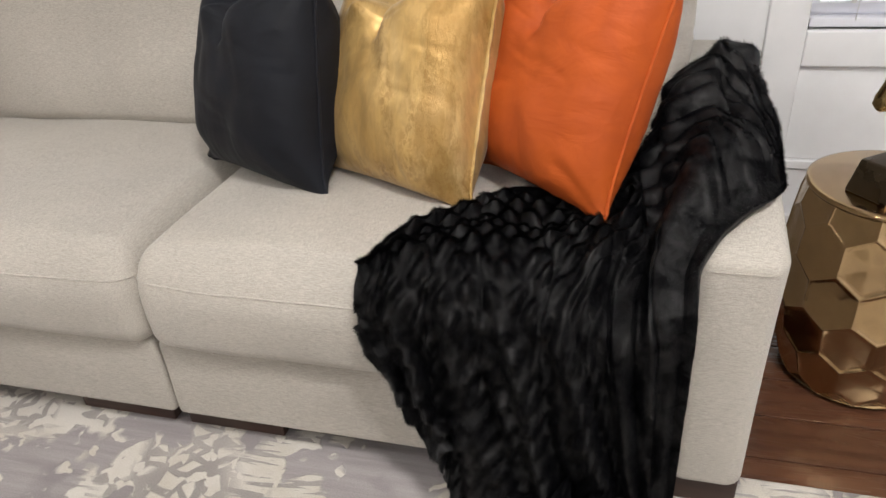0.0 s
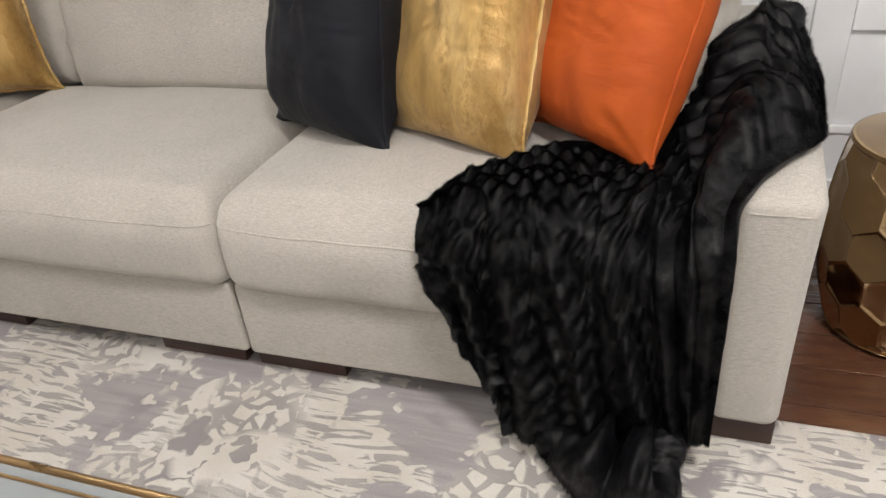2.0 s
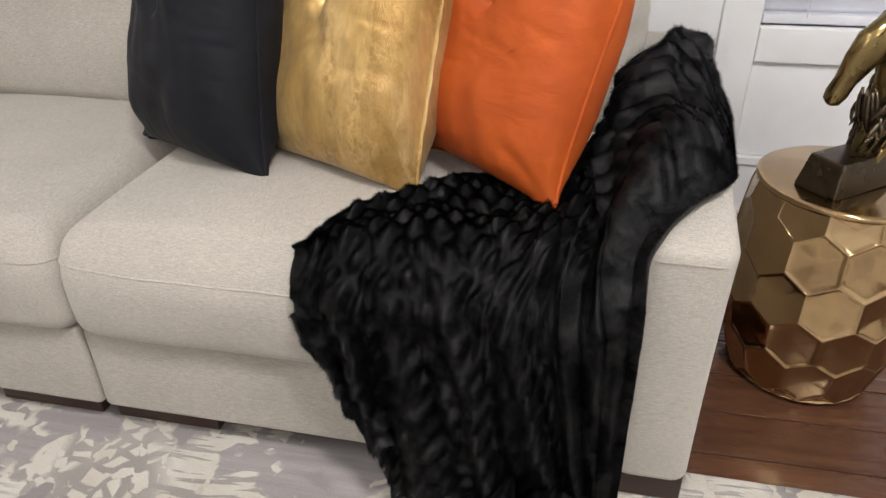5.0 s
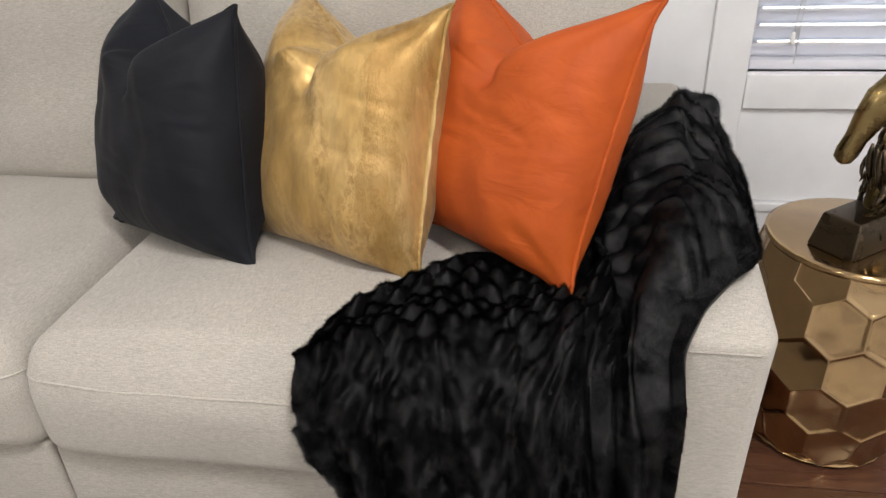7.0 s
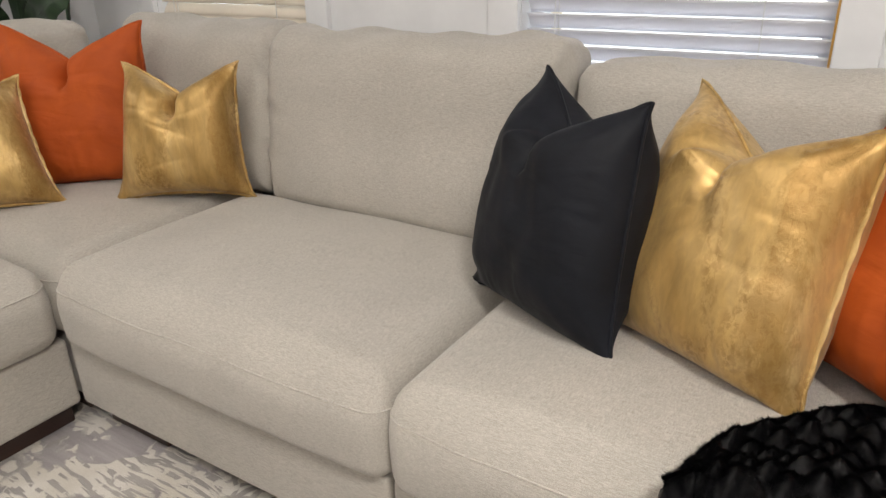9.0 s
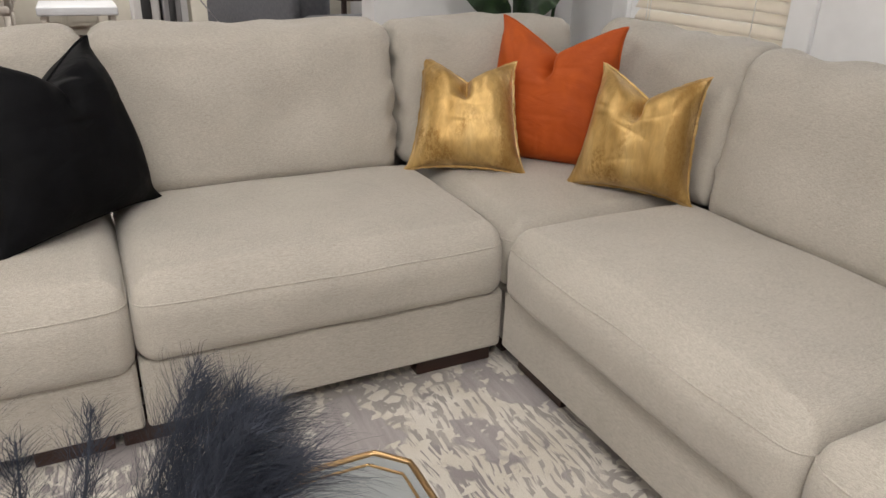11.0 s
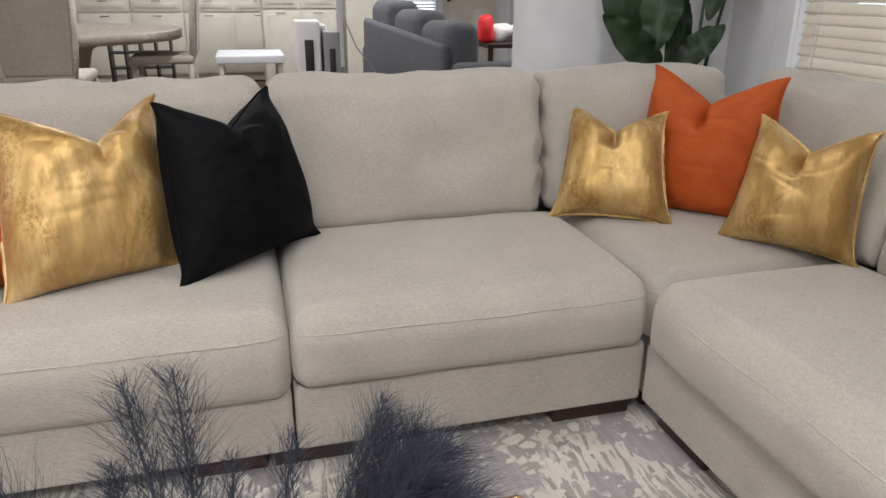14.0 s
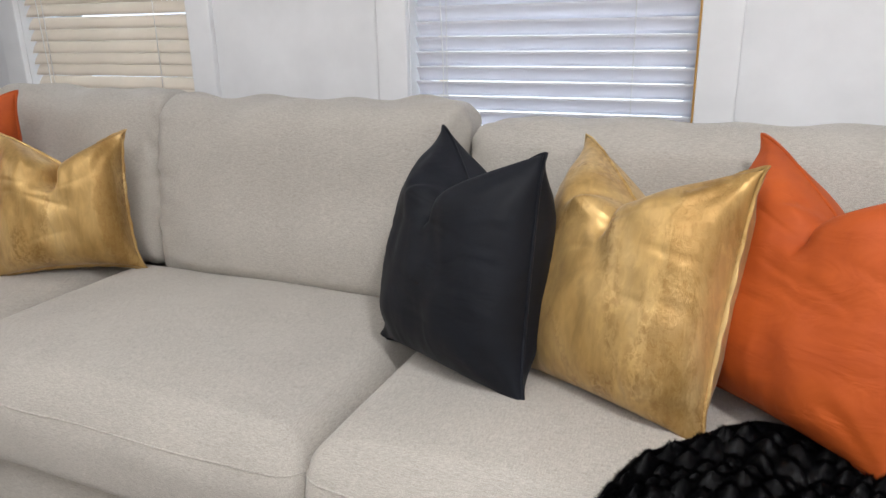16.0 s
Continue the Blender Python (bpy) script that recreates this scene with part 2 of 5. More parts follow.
FABRIC = fabric_sofa()
BLACK_VELVET = velvet("charcoal_satin_velvet", (0.0042, 0.0050, 0.0074), (0.0090, 0.0105, 0.0150), 0.6, 0.20, 0.16, 0.2)
ORANGE_VELVET = velvet("burnt_orange_velvet", (0.35, 0.055, 0.0042), (0.465, 0.083, 0.0062), 0.72, 0.05, 0.30)
GOLD_VELVET = crushed_gold()
DEEP_VELVET = velvet("deep_black_velvet", (0.0016, 0.0017, 0.0022), (0.0042, 0.0045, 0.0060), 0.7, 0.04, 0.30, 0.10)
FUR = black_fur()
RUG = rug_mat()
FOOT_WOOD = wood("espresso_wood", (0.022, 0.010, 0.007), (0.050, 0.022, 0.015), 0.4)
FLOOR_WOOD = wood("walnut_floor", (0.058, 0.023, 0.012), (0.128, 0.056, 0.030), 0.26, along=0, vary=0.14)
WALL_PAINT = painted("white_wall_paint", (0.77, 0.775, 0.785), 0.6)
TRIM_PAINT = painted("white_trim_paint", (0.80, 0.805, 0.815), 0.35)
CEILING_PAINT = painted("ceiling_paint", (0.85, 0.85, 0.84), 0.8)
def slat_mat(name, colour, through):
    m = painted(name, colour, 0.4)
    nt = m.node_tree
    t = nt.nodes.new("ShaderNodeBsdfTranslucent")
    t.inputs[0].default_value = (*colour, 1)
    x = nt.nodes.new("ShaderNodeMixShader")
    x.inputs[0].default_value = through
    nt.links.new(nt.nodes["Principled BSDF"].outputs[0], x.inputs[1])
    nt.links.new(t.outputs[0], x.inputs[2])
    nt.links.new(x.outputs[0], nt.nodes["Material Output"].inputs[0])
    return m


SLAT = slat_mat("white_slat", (0.84, 0.84, 0.88), 0.24)
SLAT_WARM = slat_mat("cream_slat", (0.80, 0.72, 0.61), 0.08)
CORD = painted("cotton_cord", (0.8, 0.8, 0.78), 0.9)
AMBER_STRIP = painted("amber_edge_strip", (0.75, 0.42, 0.10), 0.5)
BRASS = metal("polished_brass", (0.50, 0.35, 0.19), 0.16)
BRONZE = metal("antique_bronze", (0.24, 0.175, 0.075), 0.30, 0.5)
PATINA = metal("dark_bronze_patina", (0.105, 0.082, 0.055), 0.34, 0.5)
GILT = metal("gilt_rim", (0.42, 0.28, 0.14), 0.35)
GLASS = glass_mat()
LEAF = leaf_mat()
PLUME = painted("slate_blue_plume", (0.033, 0.040, 0.060), 0.85)
CREAM = painted("cream_cabinet_paint", (0.66, 0.64, 0.56), 0.45)
STONE_TOP = painted("brown_granite", (0.20, 0.155, 0.12), 0.2, 0.5, 60)
GREY_UPH = painted("slate_grey_upholstery", (0.115, 0.12, 0.135), 0.9, 0.15, 30, 0.3)
WHITEWASH = wood("whitewashed_wood", (0.42, 0.38, 0.33), (0.60, 0.56, 0.50), 0.5)
TABLE_WOOD = wood("greige_table_wood", (0.32, 0.28, 0.235), (0.48, 0.43, 0.37), 0.4)
TAUPE = painted("taupe_upholstery", (0.45, 0.41, 0.37), 0.85, 0.1, 40, 0.2)
WHITE_SLAB = painted("white_slab_finish", (0.75, 0.78, 0.82), 0.35)
PLASTIC_WHITE = painted("white_plastic", (0.75, 0.75, 0.74), 0.35)
PLASTIC_GREY = painted("grey_plastic", (0.30, 0.30, 0.31), 0.4)
DARK = painted("black_plastic", (0.012, 0.012, 0.014), 0.4)
RED = painted("red_fabric", (0.75, 0.012, 0.018), 0.6)
POT = painted("white_ceramic_pot", (0.7, 0.7, 0.68), 0.3)
SOIL = painted("dark_soil", (0.03, 0.02, 0.014), 0.95, 0.4, 40, 0.8)


# ---- mesh helpers ----
def big_mesh(name, V, n, mat, parent, sides=3):
    """Many loose triangles or quads whose corners follow one another in V."""
    me = bpy.data.meshes.new(name)
    me.vertices.add(n * sides)
    me.vertices.foreach_set("co", np.asarray(V, np.float32).ravel())
    me.loops.add(n * sides)
    me.loops.foreach_set("vertex_index", np.arange(n * sides, dtype=np.int32))
    me.polygons.add(n)
    me.polygons.foreach_set("loop_start", np.arange(0, n * sides, sides, dtype=np.int32))
    me.update(calc_edges=True)
    me.validate()
    me.materials.append(mat)
    ob = new(name, me)
    ob.parent = parent
    return tagged(ob, kind="stuff")


def thing(name, label, category, group="", at=(0, 0, 0), turn=0.0, kind=""):
    e = new(name)
    e.location, e.rotation_euler = at, (0, 0, radians(turn))
    return tagged(e, label, category, group, kind)


def put(name, verts, faces, mat, parent=None, label="", smooth=True):
    me = bpy.data.meshes.new(name)
    me.from_pydata([tuple(map(float, v)) for v in verts], [], [tuple(map(int, f)) for f in faces])
    me.materials.append(mat)
    me.update()
    if smooth:
        me.polygons.foreach_set("use_smooth", [True] * len(me.polygons))
    ob = new(name, me)
    ob.parent = parent
    if label:
        ob["label"] = label
    return ob


def axis_steps(h, r, mid, k):
    """Stops along one half-open axis of a rounded box: dense in the rounded zone."""
    edge = [h - r + r * math.tan(a) for a in np.linspace(0, math.pi / 4, k + 1)]
    inner = list(np.linspace(-(h - r), h - r, mid + 1))
    return [-e for e in reversed(edge[1:])] + inner + edge[1:]


def rbox_data(size, r, mid=(2, 2, 2), k=2):
    """Verts (numpy) and quads of a box with rounded edges, centred on 0."""
    h = [s / 2 for s in size]
    r = min(r, *[v * 0.98 for v in h])
    steps = [axis_steps(h[i], r, mid[i], k) for i in range(3)]
    index, verts, faces = {}, [], []

    def vid(p):
        key = tuple(round(c, 6) for c in p)
        if key not in index:
            index[key] = len(verts)
            verts.append(p)
        return index[key]

    for ax in range(3):
        a, b = (ax + 1) % 3, (ax + 2) % 3
        for sign in (-1, 1):
            for i in range(len(steps[a]) - 1):
                for j in range(len(steps[b]) - 1):
                    quad = []
                    for di, dj in ((0, 0), (1, 0), (1, 1), (0, 1)):
                        p = [0, 0, 0]
                        p[ax], p[a], p[b] = sign * h[ax], steps[a][i + di], steps[b][j + dj]
                        quad.append(vid(tuple(p)))
                    faces.append(quad if sign > 0 else quad[::-1])
    P = np.array(verts)
    inner = np.clip(P, [-(v - r) for v in h], [v - r for v in h])
    d = P - inner
    n = np.linalg.norm(d, axis=1, keepdims=True)
    P = np.where(n > 1e-9, inner + d / np.maximum(n, 1e-9) * r, P)
    return P, faces


def rbox(name, lo, hi, r, mat, parent=None, label="", mid=(1, 1, 1), k=2, fn=None, smooth=True):
    lo, hi = np.array(lo, float), np.array(hi, float)
    P, F = rbox_data(hi - lo, r, mid, k)
    if fn:
        P = fn(P)
    return put(name, P + (lo + hi) / 2, F, mat, parent, label, smooth)


def joined(boxes, r=0.003):
    V, F = [], []
    for lo, hi in boxes:
        lo, hi = np.array(lo, float), np.array(hi, float)
        P, f = rbox_data(hi - lo, r, (1, 1, 1), 1)
        F += [[i + len(V) for i in q] for q in f]
        V += list(P + (lo + hi) / 2)
    return V, F


def tube_data(points, radii, sides=8, closed=False):
    """A tube along points."""
    pts = [Vector(p) for p in points]
    V, F = [], []
    n = len(pts)
    ref = Vector((0, 0, 1))
    for i, p in enumerate(pts):
        a, b = pts[(i - 1) % n if closed else max(0, i - 1)], pts[(i + 1) % n if closed else min(n - 1, i + 1)]
        d = (b - a).normalized()
        if abs(d.dot(ref)) > 0.95:
            ref = Vector((0.9, 0.3, 0.1)).normalized()
        s = d.cross(ref).normalized()
        u = s.cross(d).normalized()
        ref = u
        rad = float(radii[i] if hasattr(radii, "__len__") else radii)
        for q in range(sides):
            t = 2 * math.pi * q / sides
            V.append(p + rad * (math.cos(t) * s + math.sin(t) * u))
    for i in range(n if closed else n - 1):
        j = (i + 1) % n
        for q in range(sides):
            w = (q + 1) % sides
            F.append((i * sides + q, i * sides + w, j * sides + w, j * sides + q))
    if not closed:
        F.append(tuple(reversed(range(sides))))
        F.append(tuple((n - 1) * sides + q for q in range(sides)))
    return V, F


def tube(name, points, radii, mat, parent=None, label="", sides=8, closed=False):
    V, F = tube_data(points, radii, sides, closed)
    return put(name, V, F, mat, parent, label)


def lathe(name, profile, mat, parent=None, label="", sides=32, smooth=True, at=(0, 0, 0)):
    V = [(at[0] + r * math.cos(2 * math.pi * i / sides), at[1] + r * math.sin(2 * math.pi * i / sides), at[2] + z) for r, z in profile for i in range(sides)]
    F = []
    for a in range(len(profile) - 1):
        for i in range(sides):
            j = (i + 1) % sides
            F.append((a * sides + i, a * sides + j, (a + 1) * sides + j, (a + 1) * sides + i))
    F.append(tuple(reversed(range(sides))))
    F.append(tuple((len(profile) - 1) * sides + i for i in range(sides)))
    return put(name, V, F, mat, parent, label, smooth)


def wob(P, scale, amp, seed=0.0):
    """A soft uneven offset for each point."""
    return np.array([noise.noise(Vector((p[0] * scale + seed, p[1] * scale + 3.1 * seed, p[2] * scale - seed))) for p in P]) * amp


# ---- the room ----
WALL_Y, WEST_X = 3.0, -2.50
WIN = ((-2.07, -1.26), (-0.445, 0.362), (1.178, 1.98))
SILL, HEAD, CEIL = 0.60, 2.10, 2.70


def wall_boxes(spans, y0, y1, z0, z1, x0, x1):
    boxes, x = [], x0
    for a, b in spans:
        boxes.append(((x, y0, z0), (a, y1, z1)))
        boxes.append(((a, y0, z0), (b, y1, SILL)))
        boxes.append(((a, y0, HEAD), (b, y1, z1)))
        x = b
    boxes.append(((x, y0, z0), (x1, y1, z1)))
    return boxes


def structure(name, boxes, mat, label, r=0.001):
    V, F = joined(boxes, r)
    return tagged(put(name, V, F, mat, smooth=False), label, "", "", "structure")


structure("wall_north", wall_boxes(WIN, WALL_Y, WALL_Y + 0.15, 0, CEIL, -2.65, 2.75), WALL_PAINT, "white painted wall with three blind-covered windows")
structure("wall_west", [((WEST_X - 0.15, 1.985, 0), (WEST_X, WALL_Y, CEIL))], WALL_PAINT, "short white wall stub beside the corner plant")
structure("wall_east", [((2.6, -3.2, 0), (2.75, WALL_Y, CEIL))], WALL_PAINT, "plain white side wall")
structure("wall_south", [((-11.0, -3.35, 0), (2.75, -3.2, CEIL))], WALL_PAINT, "plain white rear wall")
structure("wall_far_west", [((-11.15, -3.35, 0), (-11.0, 3.05, CEIL)), ((-11.15, 3.05, 0), (-11.0, 3.80, 0.55)), ((-11.15, 3.05, 2.1), (-11.0, 3.80, CEIL)), ((-11.15, 3.80, 0), (-11.0, 5.2, CEIL))], WALL_PAINT, "pale wall beyond the kitchen")
structure("wall_far_north", [((-11.15, 5.05, 0), (-2.5, 5.2, CEIL)), ((-2.65, WALL_Y, 0), (-2.5, 5.05, CEIL))], WALL_PAINT, "plain white wall beyond the dining room")
structure("ceiling", [((-11.15, -3.35, CEIL), (2.75, 5.2, CEIL + 0.1))], CEILING_PAINT, "flat white ceiling")
structure("floor", [((-11.15, -3.35, -0.12), (2.75, 5.2, -0.016))], FLOOR_WOOD, "dark walnut plank floor")


def casing(i, x0, x1, low):
    """White casing, sill and apron panel of a window."""
    w = thing("window_%d" % i, "white cased window with horizontal blinds", "window", kind="structure")
    y = WALL_Y
    for a, b in ((x0 - 0.10, x0 - 0.002), (x1 + 0.002, x1 + 0.10)):
        rbox("window_frame", (a, y - 0.022, low), (b, y + 0.001, HEAD + 0.10), 0.004, TRIM_PAINT, w)
    rbox("window_frame", (x0 - 0.002, y - 0.022, HEAD), (x1 + 0.002, y + 0.001, HEAD + 0.10), 0.004, TRIM_PAINT, w)
    rbox("window_sill", (x0 - 0.002, y - 0.026, SILL - 0.092), (x1 + 0.002, y + 0.05, SILL), 0.004, TRIM_PAINT, w)
    rbox("apron_panel", (x0 - 0.002, y - 0.008, 0.242), (x1 + 0.002, y + 0.001, SILL - 0.092), 0.002, TRIM_PAINT, w)
    for a, b in ((x0, x0 + 0.035), (x1 - 0.035, x1)):
        rbox("jamb", (a, y + 0.075, SILL), (b, y + 0.14, HEAD), 0.003, TRIM_PAINT, w)
    rbox("meeting_rail", (x0 + 0.035, y + 0.09, 1.33), (x1 - 0.035, y + 0.125, 1.37), 0.003, TRIM_PAINT, w)
    p = rbox("pane", (x0 + 0.035, y + 0.105, SILL), (x1 - 0.035, y + 0.109, HEAD), 0.001, GLASS, w)
    p.visible_shadow = False
    return w


def blind(x0, x1, tilt, mat, label, strip_mat=None):
    """A slatted blind inside the window opening."""
    bl = thing("window_blind", label, "blind", "window blinds")
    pitch, depth = 0.0425, 0.05
    prof = [(-0.5, 0.0), (-0.25, 0.0022), (0, 0.003), (0.25, 0.0022), (0.5, 0.0)]
    ca, sa = math.cos(radians(tilt)), math.sin(radians(tilt))
    V, F = [], []
    for x in (x0 + 0.006, x1 - 0.006):
        for top in (0, 0.0028):
            for f, c in prof:
                yy, zz = f * depth, c + top
                V.append((x, yy * ca - zz * sa, yy * sa + zz * ca))
    n = len(prof)
    for q in range(n - 1):
        F += [(q, q + 1, 2 * n + q + 1, 2 * n + q), (n + q + 1, n + q, 3 * n + q, 3 * n + q + 1)]
    F += [(0, 2 * n, 3 * n, n), (n - 1, 2 * n - 1, 4 * n - 1, 3 * n - 1)]
    first = None
    z, rnd = SILL + 0.044, random.Random(7)
    while z < HEAD - 0.06:
        if first is None:
            s = first = put("slat", V, F, mat, bl)
        else:
            s = new("slat", first.data)
            s.parent = bl
        s.location = (0, WALL_Y + 0.035, z)
        s.rotation_euler = (radians(rnd.uniform(-0.9, 0.9)), radians(rnd.uniform(-0.08, 0.08)), 0)
        z += pitch
    rbox("bottom_rail", (x0 + 0.006, WALL_Y + 0.012, SILL + 0.0005), (x1 - 0.006, WALL_Y + 0.058, SILL + 0.026), 0.004, mat, bl)
    rbox("head_rail", (x0 + 0.004, WALL_Y + 0.008, HEAD - 0.055), (x1 - 0.004, WALL_Y + 0.062, HEAD - 0.004), 0.004, mat, bl)
    for f in (0.14, 0.80):
        xx = x0 + f * (x1 - x0)
        for yy in (0.006, 0.064):
            tube("ladder_cord", [(xx, WALL_Y + yy, SILL + 0.02), (xx, WALL_Y + yy, HEAD - 0.03)], 0.0014, CORD, bl, sides=5)
    xx = x0 + 0.12 * (x1 - x0)
    tube("pull_cord", [(xx + 0.012 * math.sin(k * 0.9) * (1 - k / 9), WALL_Y - 0.004, 0.70 + k * 0.15) for k in range(10)], 0.0016, CORD, bl, sides=5)
    lathe("tassel", [(0.003, 0.0), (0.006, -0.008), (0.007, -0.03), (0.004, -0.034)], CORD, bl, sides=10, at=(xx, WALL_Y - 0.004, 0.70))
    # narrow amber band laid along the right edge of the opening
    if strip_mat:
        rbox("edge_strip", (x1 - 0.005, WALL_Y - 0.002, SILL + 0.01), (x1 + 0.014, WALL_Y + 0.01, HEAD - 0.01), 0.002, strip_mat, bl, "amber edge strip")
    return bl


for i, (a, b) in enumerate(WIN):
    casing(i + 1, a, b, 0.242)
blind(*WIN[0], 56, SLAT_WARM, "cream horizontal slat blind, slats half open")
blind(*WIN[1], -55.5, SLAT, "white horizontal slat blind, closed, amber edge", AMBER_STRIP)
blind(*WIN[2], -54, SLAT, "white horizontal slat blind with hanging pull cord")

V, F = joined([((-2.5, WALL_Y - 0.018, -0.012), (2.6, WALL_Y, 0.215)), ((-2.5, WALL_Y - 0.026, 0.215), (2.6, WALL_Y, 0.24)),
               ((-2.5, WALL_Y - 0.034, -0.012), (2.6, WALL_Y - 0.018, 0.07))], 0.003)
tagged(put("baseboard", V, F, TRIM_PAINT, smooth=False), "tall white baseboard with a moulded top", "", "", "structure")



def far_window():
    w = thing("window_4", "bright far window with white blinds", "window", kind="structure")
    for k in range(30):
        rbox("slat", (-11.03, 3.06, 0.57 + k * 0.05), (-11.0, 3.79, 0.594 + k * 0.05), 0.004, SLAT, w, k=1)
    m = bpy.data.materials.new("bright_sky_backdrop")
    m.use_nodes = True
    e = m.node_tree.nodes.new("ShaderNodeEmission")
    e.inputs[0].default_value, e.inputs[1].default_value = (0.86, 0.93, 1.0, 1), 2.2
    m.node_tree.links.new(e.outputs[0], m.node_tree.nodes["Material Output"].inputs[0])
    b = put("backdrop", [(-11.5, 2.4, 0.2), (-11.5, 4.4, 0.2), (-11.5, 4.4, 2.4), (-11.5, 2.4, 2.4)], [(0, 1, 2, 3)], m, smooth=False)
    tagged(b, "bright daylight sky outside the far window", "", "", "structure")
    d = thing("door_1", "cream panelled door with a dark round knob", "door", kind="structure")
    rbox("door_leaf", (-10.998, 3.92, 0.0), (-10.95, 4.80, 2.05), 0.004, CREAM, d, k=1)
    for z0, z1 in ((0.15, 0.85), (1.0, 1.9)):
        for y0, y1 in ((4.02, 4.32), (4.40, 4.70)):
            rbox("raised_panel", (-10.95, y0, z0), (-10.938, y1, z1), 0.004, CREAM, d, k=1)
    lathe("door_knob", [(0.012, 0.0), (0.028, 0.02), (0.03, 0.04), (0.012, 0.06)], DARK, d, sides=16).matrix_local = pose(-10.95, 3.99, 1.0, 0, 90, 0)


far_window()

# ---- rug ----
rug = rbox("area_rug", (-1.45, -1.6, -0.012), (2.15, 1.99, 0.0), 0.005, RUG, mid=(30, 30, 1), k=1)
tagged(rug, "large grey and ivory abstract area rug on the floor", "rug")


# ---- sectional sofa ----
def arm_top(y):
    return np.interp(y, [0.0, 0.12, 0.30, 0.55, 1.0], [0.535, 0.568, 0.610, 0.632, 0.60])


def foot(parent, x, y, w=0.23, d=0.07):
    rbox("foot", (x, y, 0.0), (x + w, y + d, 0.070), 0.004, FOOT_WOOD, parent)


def seat_cushion(parent, x0, x1, y0, y1, z0=0.256, z1=0.486, seed=0.0, piping=True):
    w, d, h = x1 - x0, y1 - y0, z1 - z0

    def puff(P):
        u, v = P[:, 0] / (w / 2), P[:, 1] / (d / 2)
        P = P.copy()
        top = np.clip(P[:, 2] / (h / 2), 0, 1)
        crown = np.clip(1 - np.abs(u) ** 2.6, 0, 1) * np.clip(1 - np.abs(v) ** 4, 0, 1)
        soft = np.clip((P[:, 2] - (h / 2 - 0.11)) / 0.11, 0, 1) ** 2
        P[:, 1] += np.clip(-v, 0, 1) ** 8 * 0.050 * soft
        P[:, 0] -= np.sign(u) * np.abs(u) ** 10 * 0.020 * soft
        P[:, 2] += top * (0.020 * crown - 0.006) + top * wob(P, 5, 0.007, seed)
        bulge = np.clip(1 - (P[:, 2] / (h / 2)) ** 2, 0, 1)
        front = np.clip(-v, 0, 1) ** 6
        P[:, 1] -= front * (0.016 * bulge * (1 - np.abs(u) ** 6) + wob(P, 7, 0.006, seed + 5))
        side = np.abs(u) ** 6
        P[:, 0] += np.sign(u) * side * 0.006 * bulge
        return P

    c = rbox("seat_cushion", (x0, y0, z0), (x1, y1, z1), 0.046, FABRIC, parent, mid=(26, 18, 8), k=5, fn=puff)
    if piping:
        zz, r, q = h / 2 - 0.066, 0.046, []
        q += [(-w / 2, f, zz) for f in np.linspace(0.0, -d / 2 + r, 12)]
        q += [(-w / 2 + r - r * math.cos(a), -d / 2 + r - r * math.sin(a), zz) for a in np.linspace(0.15, 1.42, 8)]
        q += [(f, -d / 2, zz) for f in np.linspace(-w / 2 + r, w / 2 - r, 36)]
        q += [(w / 2 - r + r * math.sin(a), -d / 2 + r - r * math.cos(a), zz) for a in np.linspace(0.15, 1.42, 8)]
        q += [(w / 2, f, zz) for f in np.linspace(-d / 2 + r, 0.0, 12)]
        q = puff(np.array(q)) + np.array([(x0 + x1) / 2, (y0 + y1) / 2, (z0 + z1) / 2])
        tube("piping", q, 0.0022, FABRIC, c, sides=6)
    return c


def back_cushion(parent, x0, x1, y_bottom, y_top, z0=0.462, z1=0.935, thick=0.21, seed=0.0):
    w, h = x1 - x0, z1 - z0

    def puff(P):
        P = P.copy()
        u, v = P[:, 0] / (w / 2), P[:, 2] / (h / 2)
        flat = np.clip(1 - np.abs(u) ** 3, 0, 1) * np.clip(1 - np.abs(v) ** 3, 0, 1)
        sgn = np.sign(P[:, 1])
        P[:, 1] *= 0.72 + 0.42 * np.sqrt(flat)
        P[:, 1] += sgn * wob(P, 5, 0.014, seed) * (0.4 + flat)
        # rows of short gathers at the two sides
        gather = np.clip(np.abs(u) - 0.70, 0, 1) / 0.3
        P[:, 1] += sgn * 0.013 * gather ** 1.4 * np.sin(P[:, 2] * 58 + seed * 3 + 2 * np.abs(u) + wob(P, 11, 6.0, seed)) * (0.6 + wob(P, 7, 0.8, seed + 2))
        P[:, 0] += np.sign(u) * np.abs(u) ** 8 * (wob(P, 16, 0.010, seed + 3) + wob(P, 38, 0.007, seed + 6))
        P[:, 2] += np.clip(v, 0, 1) ** 4 * (wob(P, 6.5, 0.024, seed + 9) + 0.006 * np.abs(u) ** 4)
        P[:, 0] *= 1 - 0.010 * np.clip(v, 0, 1) + 0.006 * np.sin(v * 3)
        t = (v + 1) / 2
        P[:, 1] += (y_top - y_bottom) * t
        return P

    c = rbox("back_cushion", (x0, y_bottom, z0), (x1, y_bottom + thick, z1), 0.058, FABRIC, parent, mid=(30, 3, 20), k=6, fn=puff)
    return c


def base_box(parent, x0, x1, y0, y1):
    rbox("base", (x0, y0 - 0.038, 0.066), (x1, y1, 0.259), 0.014, FABRIC, parent, mid=(10, 6, 2), k=3)


def back_frame(parent, x0, x1, y0=0.80, y1=0.97, top=0.80):
    rbox("back_frame", (x0, y0, 0.266), (x1, y1, top), 0.03, FABRIC, parent, mid=(8, 1, 6), k=4)


